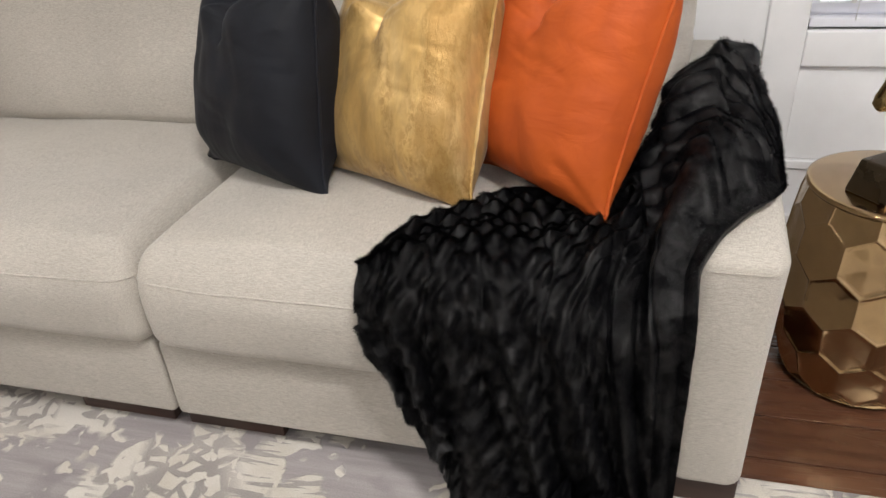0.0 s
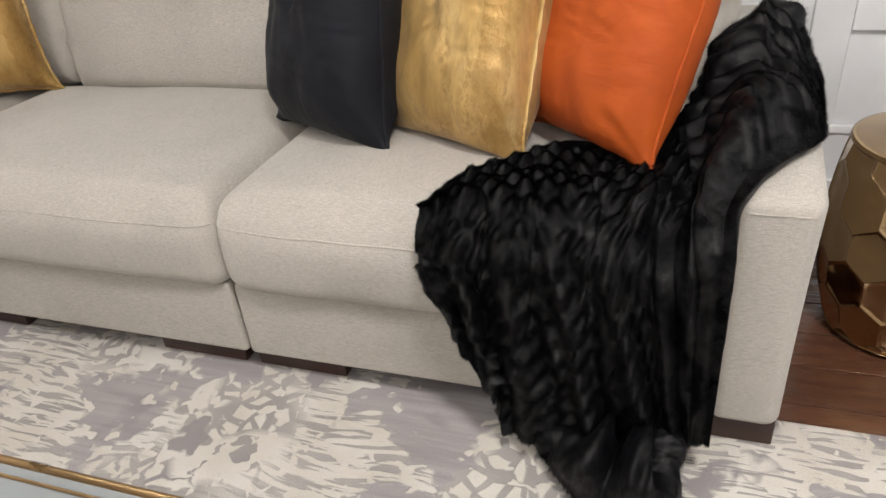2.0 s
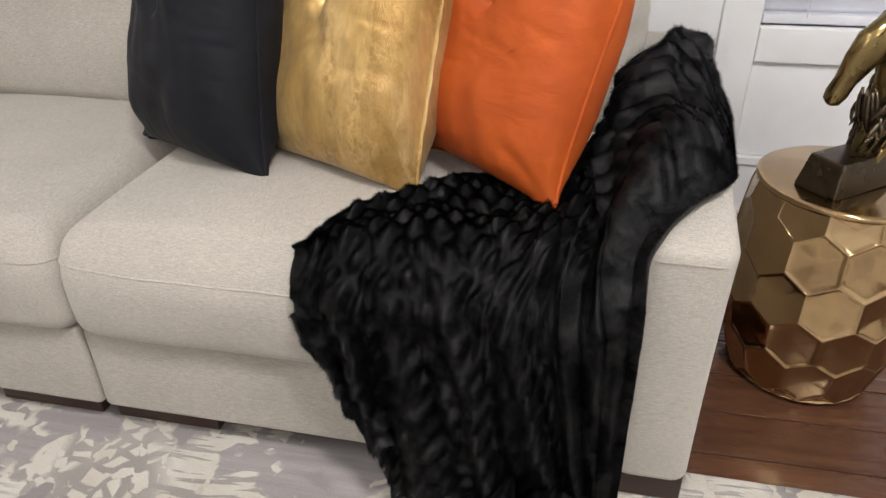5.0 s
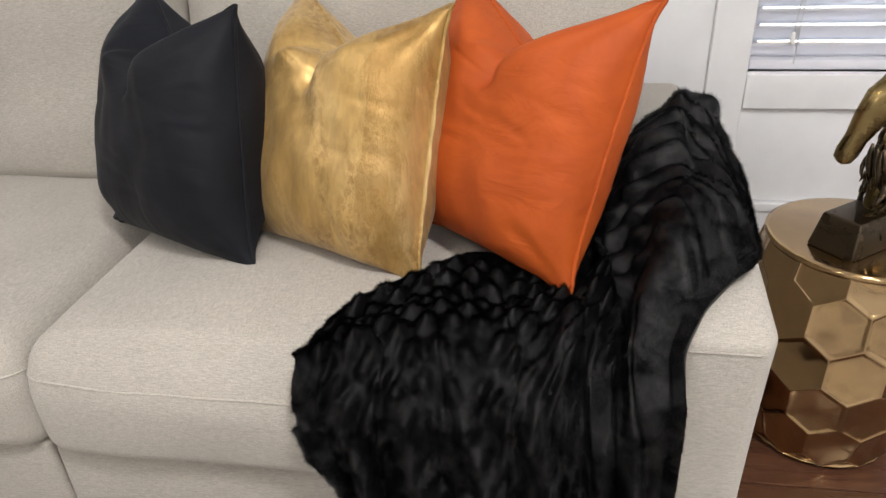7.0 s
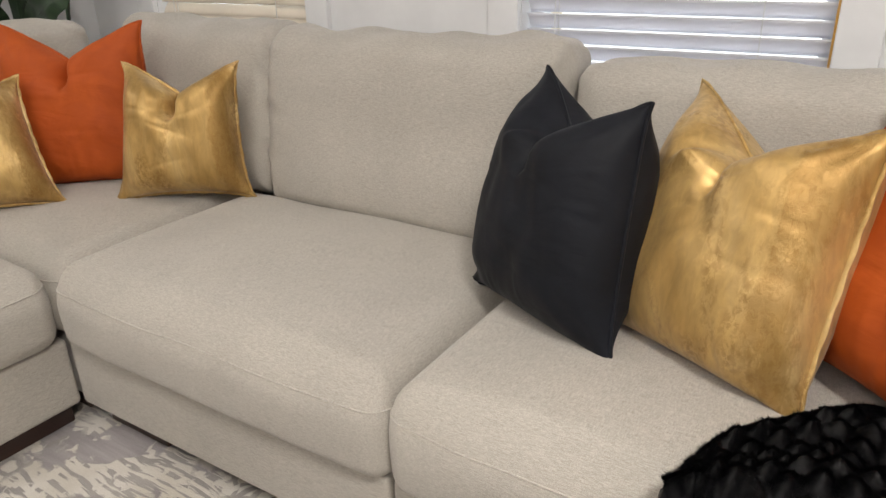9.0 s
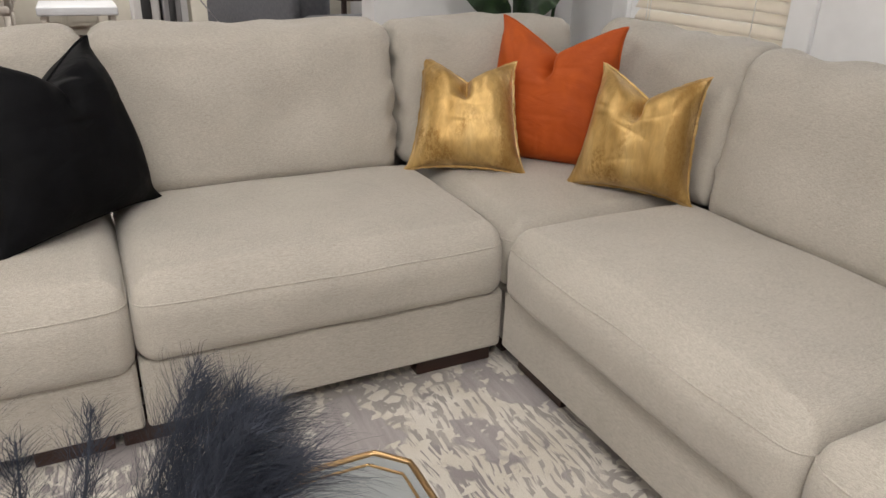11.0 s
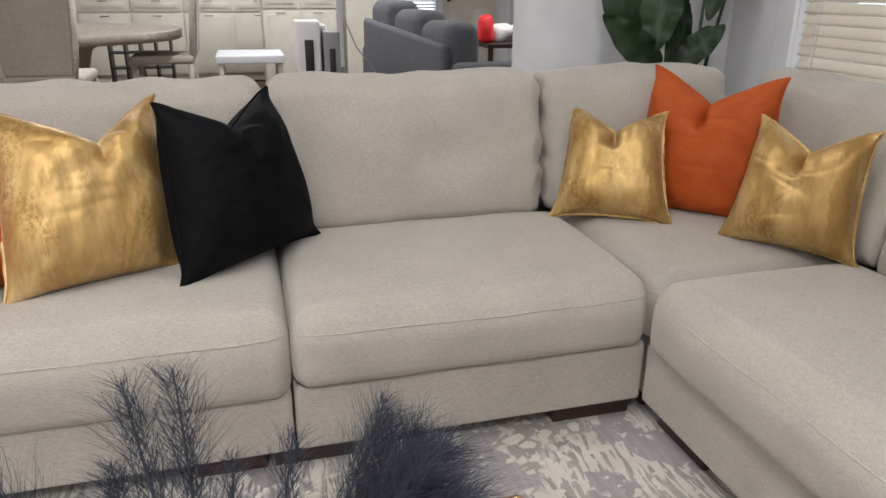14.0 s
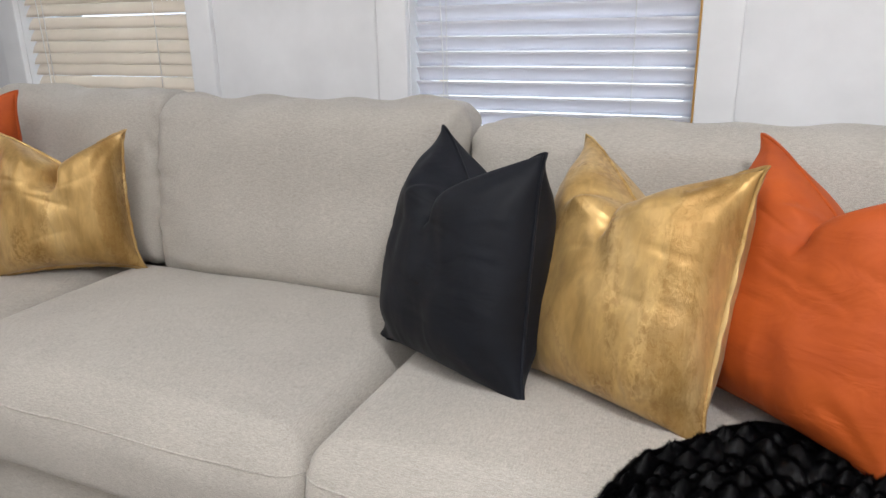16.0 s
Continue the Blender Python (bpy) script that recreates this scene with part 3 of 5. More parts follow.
def arm(parent, x0, x1, rise=0.0):
    """A slim arm whose top rises towards the back."""
    h = 0.67 - 0.05

    def slope(P):
        P = P.copy()
        z = P[:, 2] + h / 2
        y = P[:, 1] + 0.51
        P[:, 2] = -h / 2 + z * (arm_top(y) + rise * np.clip(y / 0.2, 0, 1) - 0.05) / h
        bow = np.clip((z / h), 0, 1) ** 3
        P[:, 0] += np.sign(P[:, 0]) * 0.006 * bow 
        P[:, 1] -= np.clip(-P[:, 1] / 0.5, 0, 1) ** 8 * 0.010 * bow
        return P

    a = rbox("arm", (x0, -0.01, 0.05), (x1, 1.0, 0.67), 0.030, FABRIC, parent, mid=(3, 20, 10), k=5, fn=slope)
    pts = [(x0 + 0.004 + f * (x1 - x0 - 0.008), -0.0195 + 0.022 * abs(2 * f - 1) ** 10, 0.512 - 0.004 * abs(2 * f - 1) ** 6) for f in np.linspace(0, 1, 16)]
    tube("piping", pts, 0.0014, FABRIC, a, sides=6)
    return a


LAB = "beige-grey heathered linen sofa section"
# wing along the window wall (front faces -y), local y = 0 at the base front
A_AT = (0, 1.91, 0)
m1 = thing("sofa_section", LAB + ", with one slim arm", "sofa", "sectional sofa", A_AT)
base_box(m1, -0.128, 0.866, 0.0, 0.98)
seat_cushion(m1, -0.118, 0.862, -0.070, 0.60, seed=1.0)
back_cushion(m1, -0.085, 0.865, 0.53, 0.60, seed=1.5, z1=0.915)
back_frame(m1, -0.125, 0.866)
arm(m1, 0.866, 0.995)
for fx in (-0.142, 0.76):
    foot(m1, fx, 0.004)
foot(m1, 0.80, 0.90), foot(m1, -0.12, 0.90)

m2 = thing("sofa_section", LAB + ", armless middle seat", "sofa", "sectional sofa", A_AT)
base_box(m2, -1.142, -0.134, 0.0, 0.98)
seat_cushion(m2, -1.105, -0.122, -0.070, 0.60, seed=2.0)
back_cushion(m2, -1.02, -0.095, 0.535, 0.615, seed=2.5, z1=0.945)
back_frame(m2, -1.155, -0.131)
foot(m2, -0.422, 0.004, 0.243), foot(m2, -1.10, 0.004), foot(m2, -0.40, 0.90), foot(m2, -1.10, 0.90)

# corner section
mc = thing("sofa_section", "light beige-grey heathered linen corner sofa section", "sofa", "sectional sofa", A_AT)
rbox("base", (-2.16, -0.018, 0.066), (-1.162, 0.98, 0.257), 0.012, FABRIC, mc, mid=(4, 4, 2), k=3)
seat_cushion(mc, -1.90, -1.128, -0.040, 0.68, z1=0.482, seed=3.0)
back_cushion(mc, -1.735, -1.005, 0.555, 0.64, seed=3.5, z1=0.955)
rbox("back_frame", (-2.16, 0.80, 0.262), (-1.162, 0.97, 0.80), 0.03, FABRIC, mc, mid=(4, 1, 4), k=4)
rbox("back_frame", (-2.16, -0.018, 0.262), (-1.99, 0.795, 0.80), 0.03, FABRIC, mc, mid=(1, 4, 4), k=4)
foot(mc, -1.40, 0.004, 0.20), foot(mc, -2.1, 0.9), foot(mc, -1.5, 0.9)
cb = back_cushion(mc, 0, 0.74, 0.0, 0.085, seed=4.5, z1=0.955)
cb.matrix_local = Matrix.Translation((-1.745, -0.10, 0)) @ Matrix.Rotation(radians(90), 4, "Z")

# wing in front of the dining room (front faces +x)
B_AT = (-1.18, 0, 0)
m4 = thing("sofa_section", LAB + ", armless middle seat", "sofa", "sectional sofa", B_AT, 90)
base_box(m4, 0.862, 1.872, 0.0, 0.98)
seat_cushion(m4, 0.866, 1.852, -0.070, 0.60, seed=6.0)
back_cushion(m4, 0.865, 1.795, 0.535, 0.625, seed=6.5, z1=0.950)
back_frame(m4, 0.862, 1.876)
foot(m4, 0.80, 0.004, 0.215), foot(m4, 1.611, 0.004, 0.25), foot(m4, 0.88, 0.90), foot(m4, 1.6, 0.90)

m5 = thing("sofa_section", LAB + ", with one slim arm", "sofa", "sectional sofa", B_AT, 90)
base_box(m5, -0.108, 0.856, 0.0, 0.98)
seat_cushion(m5, -0.100, 0.856, -0.070, 0.60, z0=0.238, seed=7.0)
back_cushion(m5, -0.20, 0.858, 0.535, 0.615, seed=7.5, z1=0.945)
back_frame(m5, -0.108, 0.856)
arm(m5, -0.255, -0.110, 0.045)
foot(m5, -0.25, 0.004), foot(m5, 0.60, 0.004, 0.18), foot(m5, -0.25, 0.9), foot(m5, 0.6, 0.9)


# ---- throw pillows ----
def throw_pillow(label, mat, foot_at, head_at, yaw0, yaw1, w0, w1, thick, chop, off=0.0, seed=0.0, rim="piping", bow=0.03, fold=-1.0, nu=88, nv=80):
    """A square pillow with a chopped top. foot_at, head_at: middle of the lower and upper edge; yaw0, yaw1: their directions."""
    a, b = np.array(foot_at, float), np.array(head_at, float)
    p = thing("throw_pillow", label, "pillow", "throw pillows on the sofa")
    up = (b - a) / np.linalg.norm(b - a)
    H = np.linalg.norm(b - a)

    def place(u, v, side):
        t = (v + 1) / 2
        yaw = radians(yaw0 + (yaw1 - yaw0) * t)
        e = np.array([math.cos(yaw), math.sin(yaw), 0.0])
        n = np.cross(e, up)
        n /= np.linalg.norm(n)
        width = w0 + (w1 - w0) * t
        du = u * (1 - bow * (1 - v * v) * abs(u) ** 3 + (0.11 if v < 0 else 0.055) * abs(u) ** 9 * abs(v) ** 9)
        # lower edge bows up a little, the upper edge is chopped to a V
        dv = t + 0.5 * bow * (1 - u * u) * (1 - t) ** 3 - 0.030 * abs(u) ** 9 * (1 - t) ** 8
        cu = u - off
        vee = max(0.0, 1 - abs(cu) / (1.0 + off * (1 if cu < 0 else -1))) ** 1.15
        drop = chop * vee * max(0.0, t - 0.35) ** 2.0 / 0.65 ** 2.0
        full = (max(0.0, 1 - abs(u) ** 3.0) * max(0.0, 1 - abs(v) ** 3.0)) ** 0.44
        for cx, cv in ((1, -1), (-1, -1), (1, 1), (-1, 1)):
            full *= 1 - 0.55 * math.exp(-((u - cx) ** 2 + (v - cv) ** 2) / 0.075)
        g = min(1.0, max(0.0, (t - 0.60) / 0.14))
        g = g * g * (3 - 2 * g)
        dent = 1 - g * (0.80 * math.exp(-abs(cu) / 0.075) + 0.16 * math.exp(-(cu / 0.30) ** 2))
        ear = 1 + 0.25 * max(0.0, t - 0.6) / 0.4 * math.exp(-((abs(cu) - 0.38) / 0.22) ** 2)
        dent *= 1 + 0.22 * g * math.exp(-((cu - 0.14) / 0.10) ** 2)
        th = thick * full * (dent if not fold or side < 0 else 0.72 + 0.28 * dent) * ear
        th += 0.006 * noise.noise(Vector((u * 2.6 + seed, v * 2.6 - seed, side * 3.0))) * full
        wr = 0.0
        for cx, cv in ((1, -1), (-1, -1), (1, 1), (-1, 1)):
            rr = math.hypot(u - cx, v - cv)
            ang = math.atan2(v - cv, u - cx)
            wr += 0.0035 * math.sin(ang * 9 + seed * 2.1 + cx + 2.5 * noise.noise(Vector((u * 3, v * 3, seed)))) * math.exp(-((rr - 0.36) / 0.22) ** 2)
        wr += 0.004 * noise.noise(Vector((u * 5 + seed, v * 2.2, 4.0 + side)))
        # a few thin creases
        for k in range(7):
            c = noise.noise(Vector((seed * 1.7, k * 3.1, side))), noise.noise(Vector((seed * 2.3, k * 5.7, side + 4)))
            d = 1.2 * noise.noise(Vector((k * 2.2, seed, 8.0)))
            q = (v - 1.3 * c[1]) * math.cos(d) - (u - 1.5 * c[0]) * math.sin(d) + 0.06 * math.sin(3 * u + k)
            p_al = (u - 1.5 * c[0]) * math.cos(d) + (v - 1.3 * c[1]) * math.sin(d)
            wr -= 0.0022 * math.exp(-(q / 0.028) ** 2 - (p_al / 0.32) ** 2)
        # short pulls that run in from the seams
        for k in range(10):
            c = 0.9 * noise.noise(Vector((k * 4.7, seed * 1.3, side * 2.0))) + (k - 4.5) * 0.16
            for m, x_in, y_al in ((0, 1 - abs(u), v), (1, v + 1, u)):
                q = y_al - c - 0.25 * x_in * math.sin(k * 2.9 + seed + m)
                wr += 0.0032 * math.sin(k * 1.7 + seed + m) * math.exp(-(q / 0.030) ** 2 - (x_in / 0.28) ** 2)
        wr *= full
        th += wr
        # the pressed-in top folds over itself along a slanting crease that runs down from the notch
        if side > 0 and fold:
            soft = full ** 0.35
            lx, lv = cu * (1 if fold < 0 else -1), v - 0.98
            run = (-0.60 * lx - 0.80 * lv) / (0.62 * abs(fold))
            q = 0.80 * lx - 0.60 * lv + 0.05 * math.sin(2.2 * run)
            fade = min(1.0, max(0.0, run + 0.25) / 0.3) * (1.0 if run < 0.6 else math.exp(-((run - 0.6) / 0.36) ** 2))
            if q > 0:
                th += abs(fold) * soft * fade * 0.018 * math.tanh(q / 0.022) * math.exp(-q / 0.30)
            else:
                th -= abs(fold) * soft * fade * 0.036 * math.tanh(-q / 0.030) * math.exp(q / 0.17)
        th = max(th, 0.001 * full) if side > 0 else th
        base = a + (b - a) * dv - up * drop
        return base + e * (du * width / 2) + n * (side * th)

    us = [math.sin(s * math.pi / 2) * 0.35 + s * 0.65 for s in np.linspace(-1, 1, nu + 1)]
    vs = [math.sin(s * math.pi / 2) * 0.35 + s * 0.65 for s in np.linspace(-1, 1, nv + 1)]
    V, F, idx, rubbed = [], [], {}, []
    for side in (1, -1):
        for j, v in enumerate(vs):
            for i, u in enumerate(us):
                edge = i in (0, nu) or j in (0, nv)
                key = (i, j) if edge else (i, j, side)
                if key not in idx:
                    idx[key] = len(V)
                    V.append(place(u, v, 0 if edge else side))
                    rubbed.append(math.exp(-((u - 0.80) / 0.24) ** 2) * (1.0 if side > 0 else 0.4))
        for j in range(nv):
            for i in range(nu):
                q = []
                for di, dj in ((0, 0), (1, 0), (1, 1), (0, 1)):
                    ii, jj = i + di, j + dj
                    q.append(idx[(ii, jj)] if (ii in (0, nu) or jj in (0, nv)) else idx[(ii, jj, side)])
                F.append(q if side > 0 else q[::-1])
    base = np.array(foot_at, float)
    p.location = foot_at
    cover = put("cover", [v - base for v in V], F, mat, p)
    cover.data.attributes.new("rubbed", "FLOAT", "POINT").data.foreach_set("value", rubbed)
    loop = [place(u, -1, 0) for u in us] + [place(1, v, 0) for v in vs[1:]] + [place(u, 1, 0) for u in us[-2::-1]] + [place(-1, v, 0) for v in vs[-2:0:-1]]
    loop = [q - base for q in loop]
    if rim == "piping":
        tube("piping", loop, 0.0038, mat, cover, sides=6, closed=True)
    else:
        mid = sum(loop) / len(loop)
        outer = [q + (q - mid) / np.linalg.norm(q - mid) * (0.008 + 0.0012 * math.sin(k * 0.7 + seed)) for k, q in enumerate(loop)]
        n = len(loop)
        nrm = np.cross(loop[0] - mid, loop[n // 4] - mid)
        nrm /= np.linalg.norm(nrm)
        W = [q + nrm * s * 0.002 for s in (1, -1) for q in loop + outer]
        G = []
        for k in range(n):
            m = (k + 1) % n
            G += [(k, m, n + m, n + k), (2 * n + m, 2 * n + k, 3 * n + k, 3 * n + m), (n + k, n + m, 3 * n + m, 3 * n + k)]
        put("flange", W, G, mat, cover)
    return p


BK, GD, OR = "charcoal satin velvet throw pillow with chopped top", "gold crushed velvet throw pillow with flanged edge", "burnt orange velvet throw pillow with piped edge"
throw_pillow(BK + ", turned sideways", BLACK_VELVET, (0.004, 2.180, 0.490), (0.043, 2.313, 0.915), -26, -42, 0.392, 0.385, 0.114, 0.125, 0.0, 1, fold=-0.8)
throw_pillow(GD + ", beside black one", GOLD_VELVET, (0.302, 2.155, 0.492), (0.366, 2.330, 0.905), -26, -38, 0.385, 0.395, 0.113, 0.125, 0.0, 2, "flange")
throw_pillow(OR + ", by the blanket", ORANGE_VELVET, (0.592, 2.143, 0.515), (0.679, 2.280, 0.925), -43, -45, 0.35, 0.42, 0.105, 0.125, 0.0, 3, fold=-0.6)
throw_pillow("deep black velvet throw pillow with chopped top, tilted on the seat", DEEP_VELVET, (-1.500, 0.797, 0.494), (-1.62, 0.72, 0.94), 133, 130, 0.50, 0.37, 0.112, 0.115, 0.05, 4, fold=0.6)
throw_pillow(GD + ", leaning on orange one", GOLD_VELVET, (-1.40, 0.395, 0.494), (-1.59, 0.36, 0.935), 115, 113, 0.41, 0.41, 0.125, 0.125, 0.2, 5, "flange", fold=0.7)
throw_pillow(OR + ", leaning on the arm", ORANGE_VELVET, (-1.36, 0.118, 0.500), (-1.58, -0.008, 0.918), 132, 125, 0.40, 0.35, 0.120, 0.125, 0.2, 6, fold=0.7)
throw_pillow("small " + GD, GOLD_VELVET, (-1.570, 1.955, 0.490), (-1.72, 2.03, 0.834), 59, 52, 0.39, 0.31, 0.098, 0.085, 0.0, 7, "flange", 0.10, 0)
throw_pillow("small " + GD + ", before orange one", GOLD_VELVET, (-1.185, 2.325, 0.490), (-1.206, 2.394, 0.863), 34.5, 24.5, 0.38, 0.325, 0.098, 0.090, 0.0, 8, "flange", 0.10, 0)
throw_pillow(OR + ", upright in corner", ORANGE_VELVET, (-1.575, 2.270, 0.490), (-1.630, 2.340, 0.965), 42, 25, 0.43, 0.46, 0.095, 0.115, 0.0, 9, fold=0)


# ---- black throw blanket ----
def drape_point(s, l):
    """A point of the blanket: s across (0 the free side, 1 the arm side), l along from back to front and down."""
    k = [0, 0.06, 0.12, 0.19, 0.24, 0.30, 0.37, 0.50, 0.62, 0.74, 0.87, 1.0]
    xs = np.interp(s, k, [0.372, 0.388, 0.405, 0.44, 0.475, 0.52, 0.57, 0.66, 0.75, 0.825, 0.905, 0.995])
    ys = np.interp(s, k, [1.85, 1.91, 1.96, 2.01, 2.05, 2.10, 2.13, 2.12, 2.26, 2.41, 2.43, 2.27])
    xm = np.interp(s, k, [0.352, 0.375, 0.40, 0.43, 0.46, 0.49, 0.53, 0.60, 0.68, 0.750, 0.81, 0.868])
    xe = np.interp(s, k, [0.355, 0.378, 0.430, 0.495, 0.480, 0.53, 0.60, 0.70, 0.795, 0.800, 0.830, 0.868])
    ze = np.interp(s, k, [0.42, 0.335, 0.225, 0.150, 0.050, 0.045, 0.03, 0.02, 0.02, 0.085, 0.10, 0.105])
    fl = np.interp(s, k, [0, 0, 0, 0, 0, 0, 0.06, 0.16, 0.16, 0.03, 0, 0])
    late = np.interp(s, k, [1, 1, 1, 1, 1, 1, 1, 1, 1.1, 1.5, 1.7, 1.7])
    front = 1.808
    if l < 0.5:
        t = l / 0.5
        x = xs + (xm - xs) * min(1.0, t / 0.9) ** late
        x += 0.045 * max(0.0, s - 0.8) / 0.2 * math.sin(math.pi * min(1.0, t / 0.75))
        y = ys + (front - ys) * t
        on_arm = min(1.0, max(0.0, (x - 0.795) / 0.075))
        on_arm = on_arm * on_arm * (3 - 2 * on_arm)
        yl = y - 1.91
        seat = 0.506
        z = seat + (float(arm_top(max(yl, 0.0))) + 0.020 + 0.05 * max(0.0, 1 - t * 1.5) - seat) * on_arm
        z -= 0.06 * max(0.0, (t - 0.74) / 0.26) ** 2.2
        z -= 0.10 * max(0.0, 1 - t / 0.10) * on_arm
        over = max(0.0, x - 0.94)
        z -= over * 0.75
        return np.array([min(x, 0.94) + 0.045 * math.tanh(over / 0.045), y, z])
    t = (l - 0.5) / 0.5
    z0 = drape_point(s, 0.4999)[2]
    drop = min(1.0, t / 0.82)
    x = xm + (xe - xm) * drop
    z = z0 + (ze - z0) * drop
    y = front - 0.006 * math.sin(drop * 1.6)
    if t > 0.82:
        g = (t - 0.82) / 0.18
        y -= fl * g
        z += 0.05 * math.sin(g * math.pi) * (fl > 0.05)
    return np.array([x, y, z])


def blanket():
    nu, nv, cu, cv = 300, 420, 100, 140
    th = thing("throw_blanket", "black ruched faux-fur throw blanket draped over the sofa arm and seat", "blanket")
    C = np.array([[drape_point(i / cu, j / cv) for i in range(cu + 1)] for j in range(cv + 1)])
    # smooth the sharp rolls
    for _ in range(4):
        C[1:-1] = 0.25 * C[:-2] + 0.5 * C[1:-1] + 0.25 * C[2:]
        C[:, 1:-1] = 0.25 * C[:, :-2] + 0.5 * C[:, 1:-1] + 0.25 * C[:, 2:]

    def finer(A):
        """The coarse sheet spread evenly onto the fine one."""
        fj, fi = np.linspace(0, cv, nv + 1), np.linspace(0, cu, nu + 1)
        j0, i0 = np.minimum(fj.astype(int), cv - 1), np.minimum(fi.astype(int), cu - 1)
        b, a = (fj - j0)[:, None], (fi - i0)[None, :]
        if A.ndim == 3:
            a, b = a[..., None], b[..., None]
        lo = A[j0][:, i0] * (1 - a) + A[j0][:, i0 + 1] * a
        return lo * (1 - b) + (A[j0 + 1][:, i0] * (1 - a) + A[j0 + 1][:, i0 + 1] * a) * b

    P = finer(C)
    for _ in range(5):
        P[1:-1] = 0.25 * P[:-2] + 0.5 * P[1:-1] + 0.25 * P[2:]
        P[:, 1:-1] = 0.25 * P[:, :-2] + 0.5 * P[:, 1:-1] + 0.25 * P[:, 2:]
    dl, ds = np.gradient(P, axis=0), np.gradient(P, axis=1)
    N = np.cross(ds, -dl)
    N /= np.linalg.norm(N, axis=2, keepdims=True) + 1e-9
    S, L = np.meshgrid(np.linspace(0, 1, nu + 1), np.linspace(0, 1, nv + 1))

    def drift(f, z):
        return finer(np.array([[noise.noise(Vector((i / cu * f, j / cv * f * 1.6, z))) for i in range(cu + 1)] for j in range(cv + 1)]))

    wx, wy, wz = drift(5, 0.3), drift(5, 7.3), drift(14, 3.3)
    run = np.concatenate([np.zeros((1, nu + 1)), np.cumsum(np.linalg.norm(np.diff(P, axis=0), axis=2), axis=0)])
    wide = np.concatenate([np.zeros((nv + 1, 1)), np.cumsum(np.linalg.norm(np.diff(P, axis=1), axis=2), axis=1)], axis=1)
    wide = 0.6 * wide + 0.4 * S * wide.mean(axis=0)[-1]
    # rows of soft rounded tufts, set like a honeycomb
    col = wide / 0.038 + wx * 0.25 + 0.05 * wz
    row = (run.mean(axis=1)[:, None] * 0.4 + run * 0.6) / 0.042 + wy * 0.30 + 0.06 * wz
    comb = np.cos(2 * np.pi * row) + np.cos(np.pi * (row + 1.73 * col)) + np.cos(np.pi * (row - 1.73 * col))
    comb = np.clip((comb + 1.5) / 4.5, 0, 1) ** 1.1
    stitch = np.exp(-((np.abs((col / 2.6 + 0.3 * wy) % 1.0 - 0.5)) / 0.030) ** 2)
    arm_side = np.clip((S - 0.60) / 0.08, 0, 1)
    hang = np.clip((L - 0.44) / 0.16, 0, 1)
    plain = np.clip((S - 0.69) / 0.03, 0, 1) * np.clip((L - 0.33) / 0.12, 0, 1)
    rim = np.clip(np.minimum(np.minimum(S, 1 - S) / 0.13, np.minimum(L / 0.08, (1 - L) / 0.03)), 0.0, 1)
    rim = rim * rim * (3 - 2 * rim)
    tuft = (0.0165 - 0.002 * arm_side) * comb * (0.9 + 0.25 * wz) - 0.0045 * stitch
    # on the arm the rows are pulled together across the width
    pull = run / 0.046 + 1.6 * wx + S * 4.0 + 0.5 * wz
    gathers = 0.015 * np.abs(np.sin(np.pi * pull)) ** 0.7 * (0.7 + 0.6 * wz) * arm_side * (1 - hang)
    bumps = (tuft + gathers) * (1 - 0.92 * plain) * (0.04 + 0.96 * rim)
    folds = (0.016 * np.sin(S * 44 + 2.2 * wx) + 0.008 * np.sin(S * 83 + 3 * wy)) * hang * (1 - 0.3 * plain)
    seam = -0.006 * np.exp(-((np.abs(((S - 0.70) / 0.075) % 1.0 - 0.5)) / 0.07) ** 2) * plain
    diag = 0.020 * np.sin(S * 30 + L * 15 + 2.4 * wx) * arm_side * (1 - hang)
    lay = 0.009 * np.sin(L * 15 + wx * 3 + S * 5) * (1 - hang) * (1 - arm_side)
    heap = np.clip((L - 0.90) / 0.04, 0, 1) * np.exp(-((S - 0.55) / 0.15) ** 2)
    lump = 0.050 * heap + 0.012 * heap * np.sin(S * 55 + L * 60 + 3 * wx)
    lump -= 0.014 * np.exp(-((L - 0.885) / 0.012) ** 2) * np.exp(-((S - 0.55) / 0.15) ** 2)
    puff = 0.022 * np.clip((S - 0.76) / 0.12, 0, 1) * np.clip((0.42 - L) / 0.12, 0, 1)
    off = 0.014 + bumps + (puff + folds + diag + lay + seam + 0.006 * (wx + wy)) * (0.25 + 0.75 * rim) + lump * rim
    T = P + N * off[..., None]
    T[..., 2] = np.maximum(T[..., 2], 0.012)
    B = P + N * (off - 0.016)[..., None]
    B[..., 2] = np.maximum(B[..., 2], 0.003)
    W = nu + 1
    cnt = W * (nv + 1)
    V = np.concatenate([T.reshape(-1, 3), B.reshape(-1, 3)])
    F = []
    for j in range(nv):
        for i in range(nu):
            q = [j * W + i, j * W + i + 1, (j + 1) * W + i + 1, (j + 1) * W + i]
            F.append(q[::-1])
            F.append([k + cnt for k in q])
    ring = [i for i in range(W)] + [(j + 1) * W - 1 for j in range(1, nv + 1)] + [nv * W + i for i in range(nu - 1, -1, -1)] + [j * W for j in range(nv - 1, 0, -1)]
    for k in range(len(ring)):
        a, b = ring[k], ring[(k + 1) % len(ring)]
        F.append([a, b, b + cnt, a + cnt])
    put("blanket_sheet", V, F, FUR, th)
    # combed pile standing off the surface, shaded with the lie of the cloth
    rnd = np.random.RandomState(3)
    n = 300000
    fi, fj = rnd.rand(n) * nu, rnd.rand(n) * nv
    edge = rnd.rand(n) < 0.05
